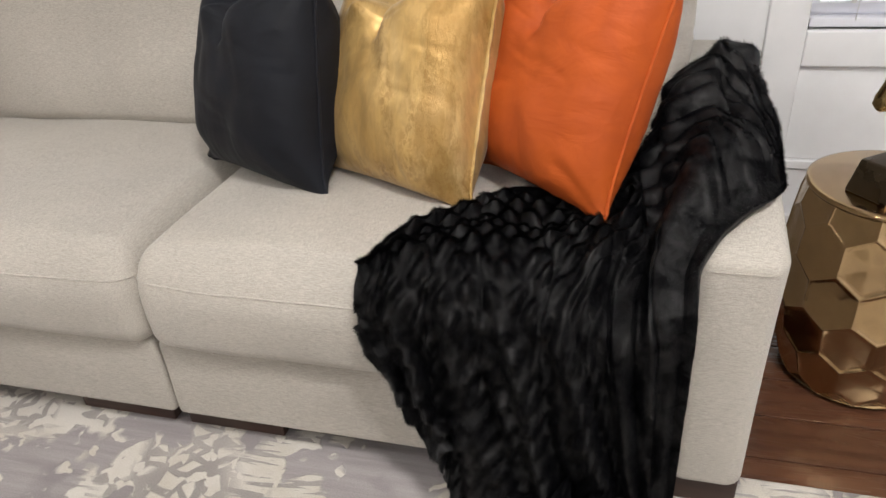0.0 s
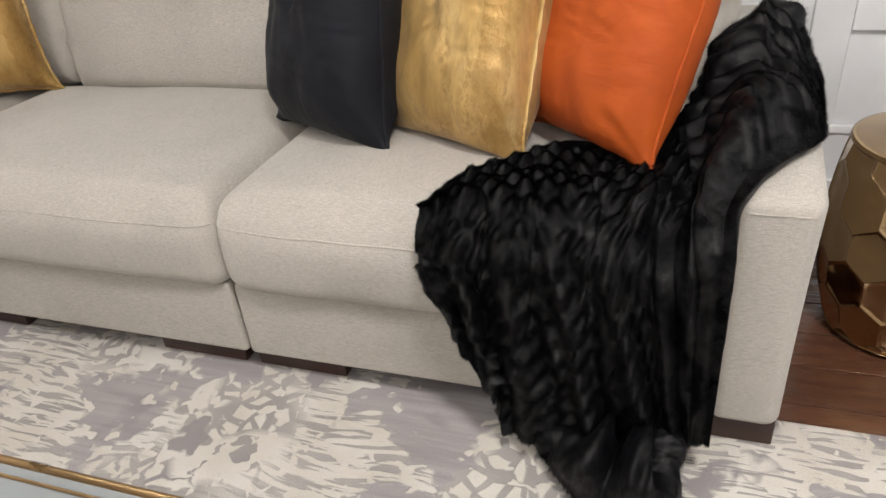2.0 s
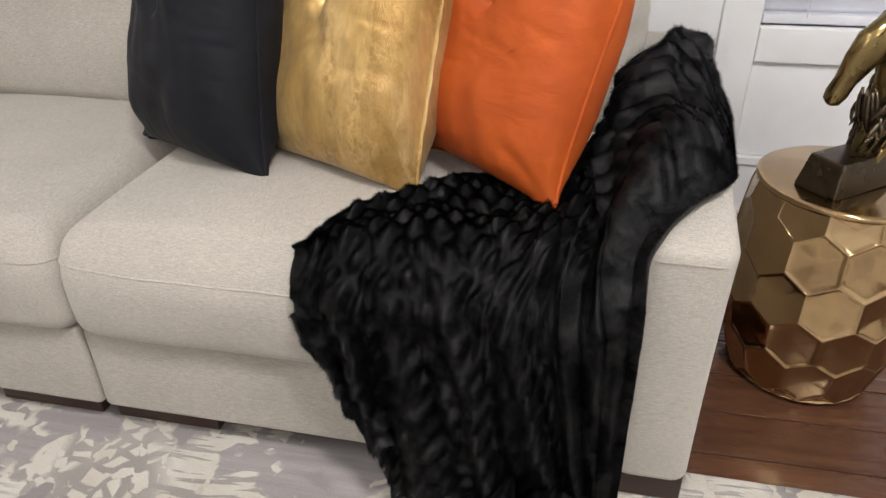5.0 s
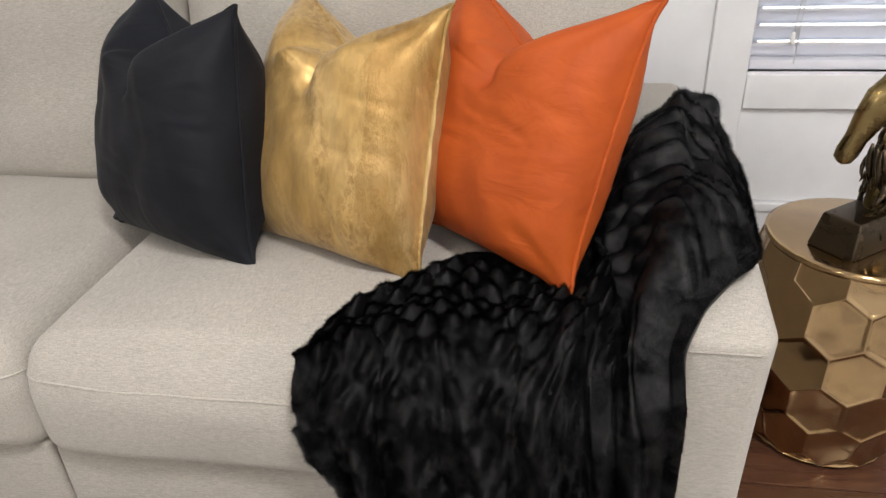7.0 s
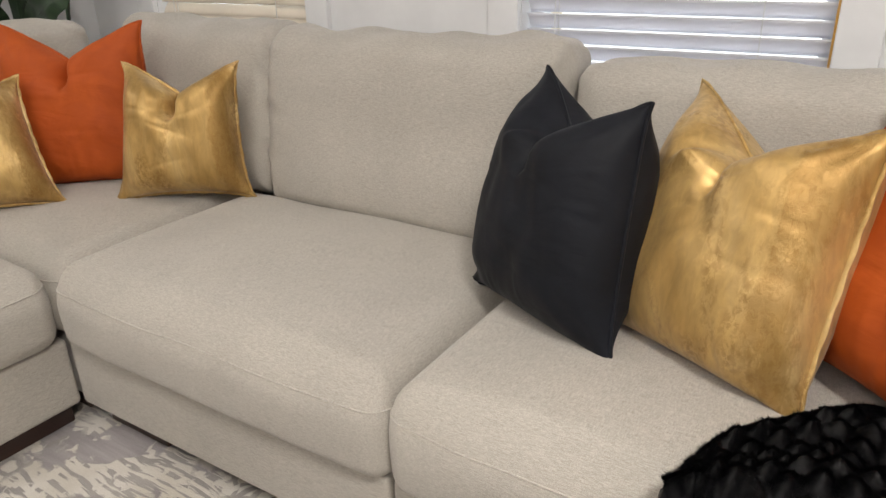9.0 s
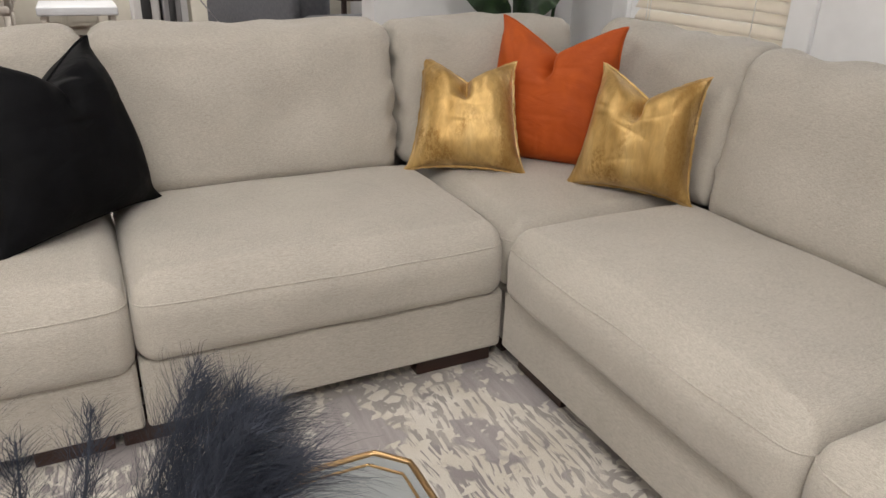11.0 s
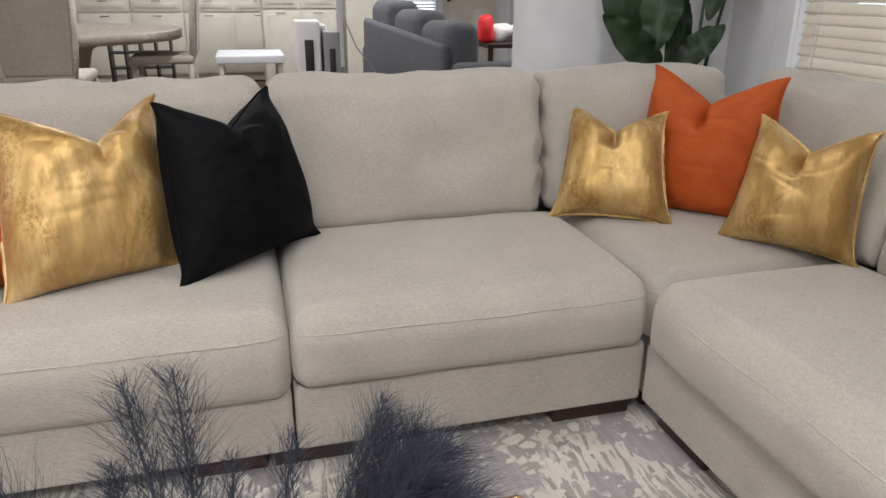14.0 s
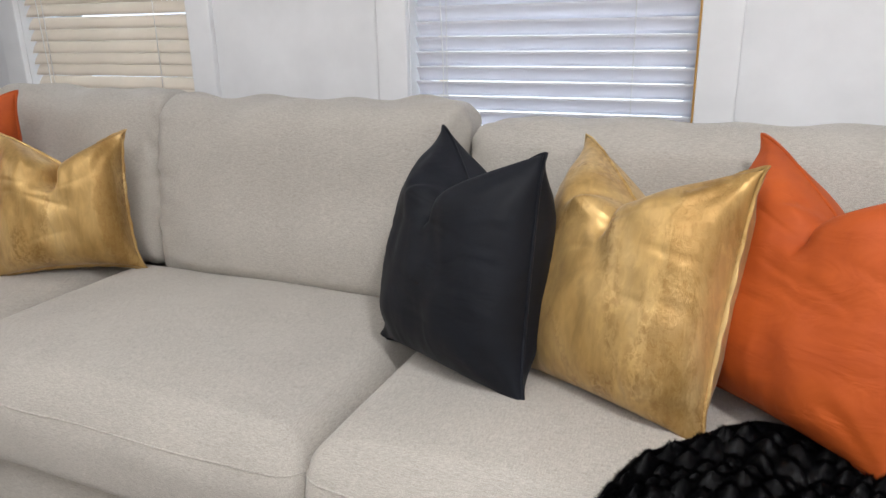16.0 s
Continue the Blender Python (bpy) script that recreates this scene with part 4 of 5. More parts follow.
    fi = np.where(edge & (rnd.rand(n) < 0.6), (rnd.rand(n) < 0.5) * (nu - 0.01), fi)
    fj = np.where(edge & (rnd.rand(n) < 0.4), (rnd.rand(n) < 0.5) * (nv - 0.01), fj)
    i0, j0 = fi.astype(int), fj.astype(int)
    i1, j1 = np.minimum(i0 + 1, nu), np.minimum(j0 + 1, nv)
    a, b = (fi - i0)[:, None], (fj - j0)[:, None]
    p = T[j0, i0] * (1 - a) * (1 - b) + T[j0, i1] * a * (1 - b) + T[j1, i0] * (1 - a) * b + T[j1, i1] * a * b
    tl, ts = np.gradient(T, axis=0), np.gradient(T, axis=1)
    M = np.cross(ts, -tl)
    M /= np.linalg.norm(M, axis=2, keepdims=True) + 1e-9
    tl /= np.linalg.norm(tl, axis=2, keepdims=True) + 1e-9
    nn, along = M[j0, i0], tl[j0, i0]
    ln = (0.0055 + 0.0050 * rnd.rand(n))[:, None]
    tip = ln * (0.50 * nn + 0.80 * along + rnd.normal(0, 0.20, (n, 3)))
    side = np.cross(tip, nn)
    side /= np.linalg.norm(side, axis=1, keepdims=True) + 1e-9
    V = np.empty((n * 3, 3))
    V[0::3], V[1::3], V[2::3] = p - nn * 0.001 - side * 0.0005, p - nn * 0.001 + side * 0.0005, p + tip
    V[:, 2] = np.maximum(V[:, 2], 0.002)
    fuzz = big_mesh("fuzz", V, n, FUR, th)
    lie = nn + rnd.normal(0, 0.18, (n, 3))
    lie /= np.linalg.norm(lie, axis=1, keepdims=True)
    fuzz.data.polygons.foreach_set("use_smooth", [True] * n)
    fuzz.data.normals_split_custom_set_from_vertices(np.repeat(lie, 3, axis=0))
    return th


blanket()


# ---- faceted side table and horse bust ----
def side_table(cx, cy):
    t = thing("side_table", "polished gold drum side table with hammered hexagon facets", "side table", at=(cx, cy, 0))
    n, H = 12, 0.452

    def radius(z):
        return float(np.interp(z, [0.0, 0.03, 0.08, 0.16, 0.25, 0.34, 0.41, 0.452], [0.146, 0.158, 0.174, 0.188, 0.193, 0.188, 0.179, 0.168]))

    def at(a, z):
        th = 2 * math.pi * (a + 0.70) / n
        return np.array([radius(z) * math.cos(th), radius(z) * math.sin(th), z])

    verts, faces, seen = [], [], {}

    def ridge(p):
        key = tuple(round(float(c), 4) for c in p)
        if key not in seen:
            seen[key] = len(verts)
            verts.append(p)
        return seen[key]

    step = 0.095
    for r in range(-1, 6):
        zc = 0.347 + (r - 3) * step
        for c in range(n):
            a = c + 0.5 * (r % 2)
            six = [(a, zc + step * 0.66), (a + 0.5, zc + step * 0.34), (a + 0.5, zc - step * 0.34), (a, zc - step * 0.66), (a - 0.5, zc - step * 0.34), (a - 0.5, zc + step * 0.34)]
            six = [(q, min(H, max(0.0, z))) for q, z in six]
            if max(z for q, z in six) - min(z for q, z in six) < 0.012:
                continue
            # edge points, four on each side, on straight ridges
            rim = []
            for k in range(6):
                p0, p1 = at(*six[k]), at(*six[(k + 1) % 6])
                if np.linalg.norm(p1 - p0) > 1e-5:
                    rim += [p0 + (p1 - p0) * f for f in (0, 0.25, 0.5, 0.75)]
            mid = sum(rim) / len(rim)
            out = np.array([mid[0], mid[1], 0.0]) / np.hypot(mid[0], mid[1])
            m = len(rim)
            jig = 0.004 * math.sin(r * 5.1 + c * 3.7)
            ring = [ridge(p) for p in rim]
            for f, d in ((0.955, -0.0016), (0.78, -0.0026), (0.42, -0.0036 + jig * 0.4)):
                rows_at = len(verts)
                verts += [mid + (p - mid) * f + out * d for p in rim]
                inner = list(range(rows_at, rows_at + m))
                faces += [(ring[k], inner[k], inner[(k + 1) % m], ring[(k + 1) % m]) for k in range(m)]
                ring = inner
            verts.append(mid + out * (-0.0040 + jig * 0.5))
            faces += [(ring[k], len(verts) - 1, ring[(k + 1) % m]) for k in range(m)]
    put("drum", verts, faces, BRASS, t)
    lathe("tabletop", [(0.0, H - 0.012), (radius(H) - 0.002, H - 0.012), (radius(H) + 0.003, H - 0.005), (radius(H) + 0.002, H + 0.001), (radius(H) - 0.006, H + 0.003), (0.0, H + 0.003)], BRASS, t, sides=64)
    return t


side_table(1.277, 2.375)


def horse_bust(x, y, z, turn):
    """One mesh: a stepped plinth with a horse's head and neck on it."""
    V, F = [], []

    def add(v, f):
        k = len(V)
        V.extend([tuple(q) for q in v])
        F.extend([tuple(i + k for i in q) for q in f])

    for w, d, z0, z1, taper in ((0.165, 0.092, 0.0, 0.066, 0.20),):
        P, q = rbox_data((w, d, z1 - z0), 0.005, (2, 2, 2), 2)
        s = 1 - taper * (P[:, 2:3] / (z1 - z0) + 0.5)
        P[:, :2] *= s
        add(P + np.array([0, 0, (z0 + z1) / 2]), q)
    stand = len(V)
    # neck and head: rings along a bent spine; local -x is the muzzle side
    spine = [(0.000, 0.060, 0.034, 0.028), (0.012, 0.11, 0.042, 0.032), (0.026, 0.17, 0.054, 0.034), (0.030, 0.23, 0.058, 0.034), (0.022, 0.29, 0.050, 0.031), (0.000, 0.335, 0.040, 0.028),
             (-0.030, 0.338, 0.036, 0.028), (-0.052, 0.308, 0.043, 0.029), (-0.074, 0.272, 0.034, 0.024), (-0.092, 0.232, 0.024, 0.019), (-0.104, 0.203, 0.024, 0.020), (-0.112, 0.186, 0.019, 0.017), (-0.116, 0.179, 0.006, 0.006)]
    sides = 28
    rings = []
    for i, (px, pz, ra, rb) in enumerate(spine):
        q0, q1 = spine[max(0, i - 1)], spine[min(len(spine) - 1, i + 1)]
        d = Vector((q1[0] - q0[0], 0, q1[1] - q0[1])).normalized()
        u = Vector((d.z, 0, -d.x))
        ring = []
        for k in range(sides):
            a = 2 * math.pi * k / sides
            crest = max(0.0, math.cos(a)) ** 6
            lock = 1 + (0.16 * math.sin(k * 2.3 + i * 1.7) + 0.35) * crest * (i < 6) + 0.09 * math.sin(k * 3.1 + i * 2.2) * (i < 5)
            ring.append(Vector((px, 0, pz)) + u * (ra * math.cos(a) * lock) + Vector((0, 1, 0)) * (rb * math.sin(a)))
        rings.append(ring)
    base = [p for r in rings for p in r]
    q = [(i * sides + k, i * sides + (k + 1) % sides, (i + 1) * sides + (k + 1) % sides, (i + 1) * sides + k) for i in range(len(rings) - 1) for k in range(sides)]
    q.append(tuple((len(rings) - 1) * sides + k for k in range(sides)))
    add(base, q)
    for sy in (-1, 1):
        v, f = tube_data([(-0.004, sy * 0.018, 0.355), (0.000, sy * 0.022, 0.385), (-0.004, sy * 0.020, 0.412)], [0.012, 0.010, 0.002], 10)
        add(v, f)
        v, f = tube_data([(-0.058 + 0.006 * math.cos(t), sy * 0.0265, 0.315 + 0.006 * math.sin(t)) for t in np.linspace(0, 2 * math.pi, 12, endpoint=False)], 0.0025, 6, True)
        add(v, f)
        v, f = tube_data([(-0.110 + 0.004 * math.cos(t), sy * 0.0185, 0.200 + 0.005 * math.sin(t)) for t in np.linspace(0, 2 * math.pi, 10, endpoint=False)], 0.002, 6, True)
        add(v, f)
        for k in range(4):
            v, f = tube_data([(-0.004, sy * (0.004 + 0.004 * k), 0.372), (-0.034, sy * (0.006 + 0.005 * k), 0.366), (-0.058 - 0.004 * k, sy * (0.008 + 0.005 * k), 0.338 - 0.006 * k)], [0.006, 0.006, 0.001], 7)
            add(v, f)
        rnd = random.Random(4)
        for k in range(26):
            z0 = 0.335 - k * 0.0095
            x0 = 0.026 + 0.022 * math.sin(k * 0.16) + 0.006 * math.sin(k * 2.1)
            v, f = tube_data([(x0 + 0.02, sy * 0.008, z0), (x0 + 0.004, sy * 0.034, z0 - 0.018), (x0 - 0.014 + rnd.uniform(-.008, .008), sy * 0.041, z0 - 0.045), (x0 - 0.02, sy * 0.038, z0 - 0.066)], [0.006, 0.007, 0.005, 0.001], 7)
            add(v, f)
    mane = [len(F)]
    rnd = random.Random(9)
    for sy in (-1, 1):
        for k in range(34):
            f = k / 33
            z0, x0 = 0.325 - 0.20 * f + rnd.uniform(-0.012, 0.012), 0.030 - 0.052 * rnd.random() * (0.4 + 0.6 * f)
            ph, ln = rnd.uniform(0, 6.28), rnd.uniform(0.05, 0.09)
            pts = [(x0 + 0.010 * math.sin(ph + 3.6 * g) - 0.020 * g, sy * (0.030 + 0.010 * math.sin(math.pi * g)), z0 - ln * g) for g in np.linspace(0, 1, 7)]
            v, f4 = tube_data(pts, [0.003, 0.0058, 0.0066, 0.006, 0.005, 0.0036, 0.001], 7)
            add(v, f4)
    for k in range(9):
        ph = rnd.uniform(0, 6.28)
        pts = [(-0.030 - 0.010 * math.sin(ph + 3 * g) + 0.012 * g, (k - 4) * 0.0065, 0.215 - 0.12 * g - 0.006 * (k % 3)) for g in np.linspace(0, 1, 7)]
        v, f4 = tube_data(pts, [0.003, 0.006, 0.007, 0.007, 0.006, 0.004, 0.001], 7)
        add(v, f4)
    ca, sa = math.cos(radians(-24)), math.sin(radians(-24))
    for k in range(stand, len(V)):
        a, b, c = V[k][0] * 0.86, V[k][1] * 0.86, 0.062 + (V[k][2] - 0.066) * 0.84
        V[k] = (a * ca - b * sa + 0.036, a * sa + b * ca - 0.004, c)
    h = put("horse_statue", V, F, BRONZE)
    h.data.materials.append(PATINA)
    h.data.polygons.foreach_set("material_index", [1 if max(q) < stand or k >= mane[0] else 0 for k, q in enumerate(F)])
    h.matrix_world = pose(x, y, z, 0, 0, turn)
    return tagged(h, "antique bronze horse head bust on a dark plinth", "statue")


horse_bust(1.255, 2.343, 0.455, 38)


# ---- coffee table with plumes ----
def coffee_table():
    t = thing("coffee_table", "low table with gilt chamfered rim and pale glass top", "coffee table")
    x0, x1, y0, y1, c, z = -0.395, 0.62, 0.36, 1.222, 0.045, 0.450
    octo = [(x0 + c, y0), (x1 - c, y0), (x1, y0 + c), (x1, y1 - c), (x1 - c, y1), (x0 + c, y1), (x0, y1 - c), (x0, y0 + c)]
    rim = []
    for s in range(8):
        (ax, ay), (bx, by) = octo[s], octo[(s + 1) % 8]
        rim += [(ax + (bx - ax) * f, ay + (by - ay) * f, z) for f in (0.02, 0.5, 0.98)]
    tube("rim", rim, 0.0055, GILT, t, "gilt metal rim", sides=8, closed=True)
    tube("inner_bead", [((px - 0.112) * 0.955 + 0.112, (py - 0.80) * 0.95 + 0.80, z + 0.001) for px, py, _ in rim], 0.0025, GILT, t, sides=6, closed=True)
    V = [(px, py, zz) for zz in (z - 0.008, z - 0.001) for px, py in octo]
    put("glass_top", V, [tuple(reversed(range(8))), tuple(range(8, 16))] + [(k, (k + 1) % 8, 8 + (k + 1) % 8, 8 + k) for k in range(8)], painted("mirror_tint_top", (0.24, 0.255, 0.26), 0.08), t, smooth=False)
    for px, py in ((x0 + 0.07, y0 + 0.07), (x1 - 0.07, y0 + 0.07), (x1 - 0.07, y1 - 0.07), (x0 + 0.07, y1 - 0.07)):
        tube("leg", [(px, py, 0.0), (px, py, 0.2), (px, py, z - 0.008)], [0.014, 0.012, 0.016], GILT, t, sides=10)
    for a, b in ((0, 1), (2, 3), (4, 5), (6, 7)):
        (ax, ay), (bx, by) = octo[a], octo[b]
        tube("apron", [(ax, ay, z - 0.03), (bx, by, z - 0.03)], 0.007, GILT, t, sides=6)
    return t


coffee_table()
VASE = (0.10, 0.76)


def vase():
    v = thing("vase", "dark glazed ceramic vase on the coffee table", "vase", at=(*VASE, 0.455))
    lathe("vase_body", [(0.045, 0.0), (0.07, 0.03), (0.085, 0.10), (0.07, 0.17), (0.035, 0.21), (0.036, 0.235), (0.030, 0.235), (0.028, 0.20)], DARK, v, sides=32)
    return v


vase()


def plume(tip, lean, length, spread, seed, count=900, sparse=False):
    """A feathery reed plume: a bent stem with many fine drooping filaments."""
    rnd = np.random.RandomState(seed)
    p = thing("pampas_plume", "slate blue dyed feathery pampas plume standing in the vase", "dried plume", "plumes in the vase", at=(*VASE, 0.66))
    start = np.array([rnd.uniform(-.012, .012), rnd.uniform(-.012, .012), 0.0])
    end = np.array([tip[0] - VASE[0], tip[1] - VASE[1], tip[2] - 0.66])
    ctrl = start + (end - start) * 0.5 + np.array(lean)
    ts = np.linspace(0, 1, 24)
    curve = np.array([(1 - t) ** 2 * start + 2 * t * (1 - t) * ctrl + t * t * end for t in ts])
    tube("stem", curve, np.linspace(0.0026, 0.0006, 24), PLUME, p, sides=6)
    V, F = [], []
    for k in range(count):
        t = 1 - length * (rnd.rand() ** 0.9)
        i = min(22, int(t * 23))
        f = t * 23 - i
        o = curve[i] * (1 - f) + curve[i + 1] * f
        d = curve[i + 1] - curve[i]
        d /= np.linalg.norm(d)
        r = rnd.normal(0, 1, 3)
        r -= d * r.dot(d)
        r /= np.linalg.norm(r)
        ln = spread * (0.45 + 0.75 * rnd.rand()) * (0.35 + 0.65 * min(1.0, (1 - t) * 5 + 0.25)) * (1 if t < 0.97 else 0.8)
        w = 0.00030
        s = np.cross(d, r)
        pts = []
        for q in range(5):
            g = q / 4
            pts.append(o + d * ln * (0.75 * g) + r * ln * (0.62 * g ** 0.8) + np.array([0, 0, -0.45 * ln * g * g]) + s * ln * 0.1 * math.sin(g * 2 + k))
        b0 = len(V)
        for q, pt in enumerate(pts):
            ww = w * (1 - 0.8 * q / 4)
            V += [pt - s * ww, pt + s * ww]
        for q in range(4):
            F.append((b0 + 2 * q, b0 + 2 * q + 1, b0 + 2 * q + 3, b0 + 2 * q + 2))
    tagged(put("feathering", V, F, PLUME, p, smooth=False), kind="stuff")
    return p


# two tall ones, short ones round them, two that arch away, and a dense bushy bundle
plume((-0.010, 0.742, 0.966), (0.01, 0.010, 0.05), 0.66, 0.088, 11, 780)
plume((-0.012, 0.706, 0.960), (0.02, -0.004, 0.05), 0.64, 0.088, 12, 720)
plume((0.000, 0.692, 0.900), (0.02, -0.015, 0.04), 0.62, 0.070, 16, 900)
plume((-0.010, 0.776, 0.884), (0.02, 0.010, 0.03), 0.60, 0.065, 15, 560)
plume((-0.020, 0.824, 0.890), (0.01, 0.010, 0.03), 0.62, 0.070, 17, 620)
plume((-0.030, 0.903, 0.905), (0.00, 0.010, 0.04), 0.60, 0.075, 18, 700)
plume((0.000, 0.592, 0.898), (0.02, 0.015, 0.075), 0.70, 0.105, 13, 1300)
plume((0.010, 0.530, 0.830), (0.03, 0.010, 0.090), 0.72, 0.105, 14, 1300)
for k in range(8):
    f = k / 7
    plume((-0.015 + 0.035 * (k % 3) - 0.02 * f, 0.905 + 0.058 * f, 0.897 - 0.075 * f * f - 0.012 * (k % 2)), (-0.01, 0.022 + 0.02 * f, 0.035 + 0.03 * f), 0.88, 0.085 + 0.02 * (k % 2), 20 + k, 1700)



# ---- corner plant ----
def big_leaf(parent, base, tip, width, droop, seed):
    rnd = random.Random(seed)
    b, t = Vector(base), Vector(tip)
    d = t - b
    side = d.cross(Vector((0.75, -0.62, 0.25))).normalized()
    nrm = side.cross(d).normalized()
    n, m = 22, 8
    V, F = [], []
    for i in range(n + 1):
        f = i / n
        c = b + d * f + nrm * (droop * math.sin(f * 2.4)) + Vector((0, 0, -0.25 * droop * f * f))
        w = width * math.sin(math.pi * min(1.0, f * 0.94 + 0.05)) ** 0.75 * (1 - 0.15 * f)
        for j in range(m + 1):
            g = j / m * 2 - 1
            V.append(c + side * (w * g) + nrm * (0.34 * w * abs(g) + 0.012 * math.sin(f * 22 + seed + g) * abs(g)))
    for i in range(n):
        for j in range(m):
            a = i * (m + 1) + j
            F.append((a, a + 1, a + m + 2, a + m + 1))
    k = len(V)
    V2 = V + [v - nrm * 0.0012 for v in V]
    F2 = F + [tuple(reversed([q + k for q in f])) for f in F]
    leaf = put("leaf", V2, F2, LEAF, parent)
    mid = [b + d * f + nrm * (droop * math.sin(f * 2.4) - 0.002) + Vector((0, 0, -0.25 * droop * f * f)) for f in np.linspace(-0.05, 0.97, 10)]
    tube("midrib", mid, list(np.linspace(0.006, 0.0015, 10)), LEAF, leaf, sides=6)
    return leaf


def potted_plant():
    p = thing("potted_plant", "tall potted plant with broad dark green leaves in the wall corner", "plant", at=(-2.25, 2.66, 0))
    lathe("pot", [(0.11, 0.0), (0.12, 0.01), (0.15, 0.26), (0.155, 0.28), (0.14, 0.28), (0.138, 0.25)], POT, p, sides=32)
    lathe("soil", [(0.0, 0.24), (0.137, 0.24), (0.137, 0.255), (0.0, 0.26)], SOIL, p, sides=24)
    spec = (((-0.03, -0.22, 0.90), (-0.06, -0.42, 1.52), 0.105, 0.03), ((0.05, -0.19, 1.29), (0.09, -0.235, 0.985), 0.088, 0.04), ((0.03, -0.14, 0.88), (0.04, -0.09, 1.55), 0.042, 0.02),
            ((-0.02, 0.20, 1.52), (0.02, 0.03, 1.10), 0.082, 0.03), ((0.06, -0.20, 0.91), (0.08, -0.49, 1.14), 0.070, 0.03), ((0.06, -0.13, 0.90), (0.08, 0.07, 1.08), 0.062, 0.03),
            ((-0.01, -0.06, 0.90), (0.00, -0.05, 1.17), 0.036, 0.02), ((0.0, -0.14, 1.30), (-0.02, -0.36, 1.80), 0.12, 0.05), ((0.0, 0.02, 1.35), (0.04, 0.12, 1.90), 0.12, 0.05))
    for k, (b, t, w, d) in enumerate(spec):
        big_leaf(p, b, t, w, d, k)
        tube("stalk", [(0.02 * math.cos(k), 0.02 * math.sin(k), 0.24), ((b[0]) * 0.4, b[1] * 0.35, 0.24 + (b[2] - 0.24) * 0.55), b], [0.010, 0.008, 0.005], LEAF, p, sides=8)
    return p


potted_plant()



# ---- dining room, kitchen and far sitting room ----
def dining_chair(x, y, turn, seat_mat):
    c = thing("dining_chair", "whitewashed counter chair with taupe upholstered back", "chair", "dining chairs", (x, y, 0), turn)
    rbox("seat", (-0.25, -0.25, 0.60), (0.25, 0.25, 0.67), 0.03, seat_mat, c, mid=(4, 4, 1), k=3)
    for sx in (-1, 1):
        for sy in (-1, 1):
            tube("leg", [(sx * 0.22, sy * 0.22, 0.60), (sx * 0.225, sy * 0.225, 0.3), (sx * 0.24, sy * 0.25, 0.0)], [0.024, 0.02, 0.014], WHITEWASH, c, sides=10)
    def outline(k, z0, z1):
        f = [(-0.20, z0), (-0.225, z0 + 0.2), (-0.255, z1 - 0.03), (-0.22, z1), (0.0, z1 + 0.012), (0.22, z1), (0.255, z1 - 0.03), (0.225, z0 + 0.2), (0.20, z0)]
        return [(x * k, 0.24 + 0.10 * (z - z0), z) for x, z in f]

    tube("back_frame", outline(1.0, 0.66, 1.20), 0.024, WHITEWASH, c, sides=10, closed=True)
    V = [(0, 0.275, 0.95)] + outline(0.95, 0.68, 1.18)
    n = len(V) - 1
    V += [(vx, vy + 0.04, vz) for vx, vy, vz in V]
    F = [(0, 1 + k, 1 + (k + 1) % n) for k in range(n)] + [(n + 1, n + 2 + (k + 1) % n, n + 2 + k) for k in range(n)] + [(1 + k, n + 2 + k, n + 2 + (k + 1) % n, 1 + (k + 1) % n) for k in range(n)]
    put("backrest", V, F, TAUPE, c, smooth=False)
    return c


def dining_table(x, y):
    t = thing("dining_table", "round greige wooden pedestal dining table", "table", at=(x, y, 0))
    lathe("tabletop", [(0.0, 0.79), (0.90, 0.79), (0.92, 0.80), (0.92, 0.86), (0.90, 0.87), (0.0, 0.87)], TABLE_WOOD, t, sides=64)
    lathe("pedestal", [(0.36, 0.0), (0.36, 0.05), (0.16, 0.12), (0.12, 0.40), (0.20, 0.70), (0.34, 0.79)], TABLE_WOOD, t, sides=32)
    return t


dining_table(-6.15, -0.60)
dining_chair(-4.82, -0.43, -90, TAUPE)
dining_chair(-6.1, 0.16, 0, TAUPE)
dining_chair(-6.3, -1.75, 180, TAUPE)


# slab on legs in place of a white rectangle that could not be identified
def white_slab(x, y):
    t = thing("white_slab_stand", "flat white slab on legs, standing in for an unidentified white rectangle", "bench", at=(x, y, 0))
    rbox("slab_top", (-0.30, -0.28, 0.60), (0.30, 0.28, 0.665), 0.012, WHITE_SLAB, t, k=2)
    for sx in (-1, 1):
        for sy in (-1, 1):
            rbox("leg", (sx * 0.26 - 0.02, sy * 0.24 - 0.02, 0), (sx * 0.26 + 0.02, sy * 0.24 + 0.02, 0.60), 0.003, WHITEWASH, t)
    return t


white_slab(-6.1, 0.86)


def wine_rack(x, y):
    t = thing("wine_rack", "black open wire wine rack under the table", "rack", at=(x, y, 0))
    for k in range(5):
        rbox("shelf", (-0.12, -0.30, 0.10 + k * 0.15), (0.12, 0.30, 0.115 + k * 0.15), 0.003, DARK, t, k=1)
    for k in range(5):
        rbox("upright", (-0.12, -0.30 + k * 0.146, 0.0), (0.12, -0.285 + k * 0.146, 0.80), 0.003, DARK, t, k=1)
    return t


wine_rack(-7.6, -0.20)


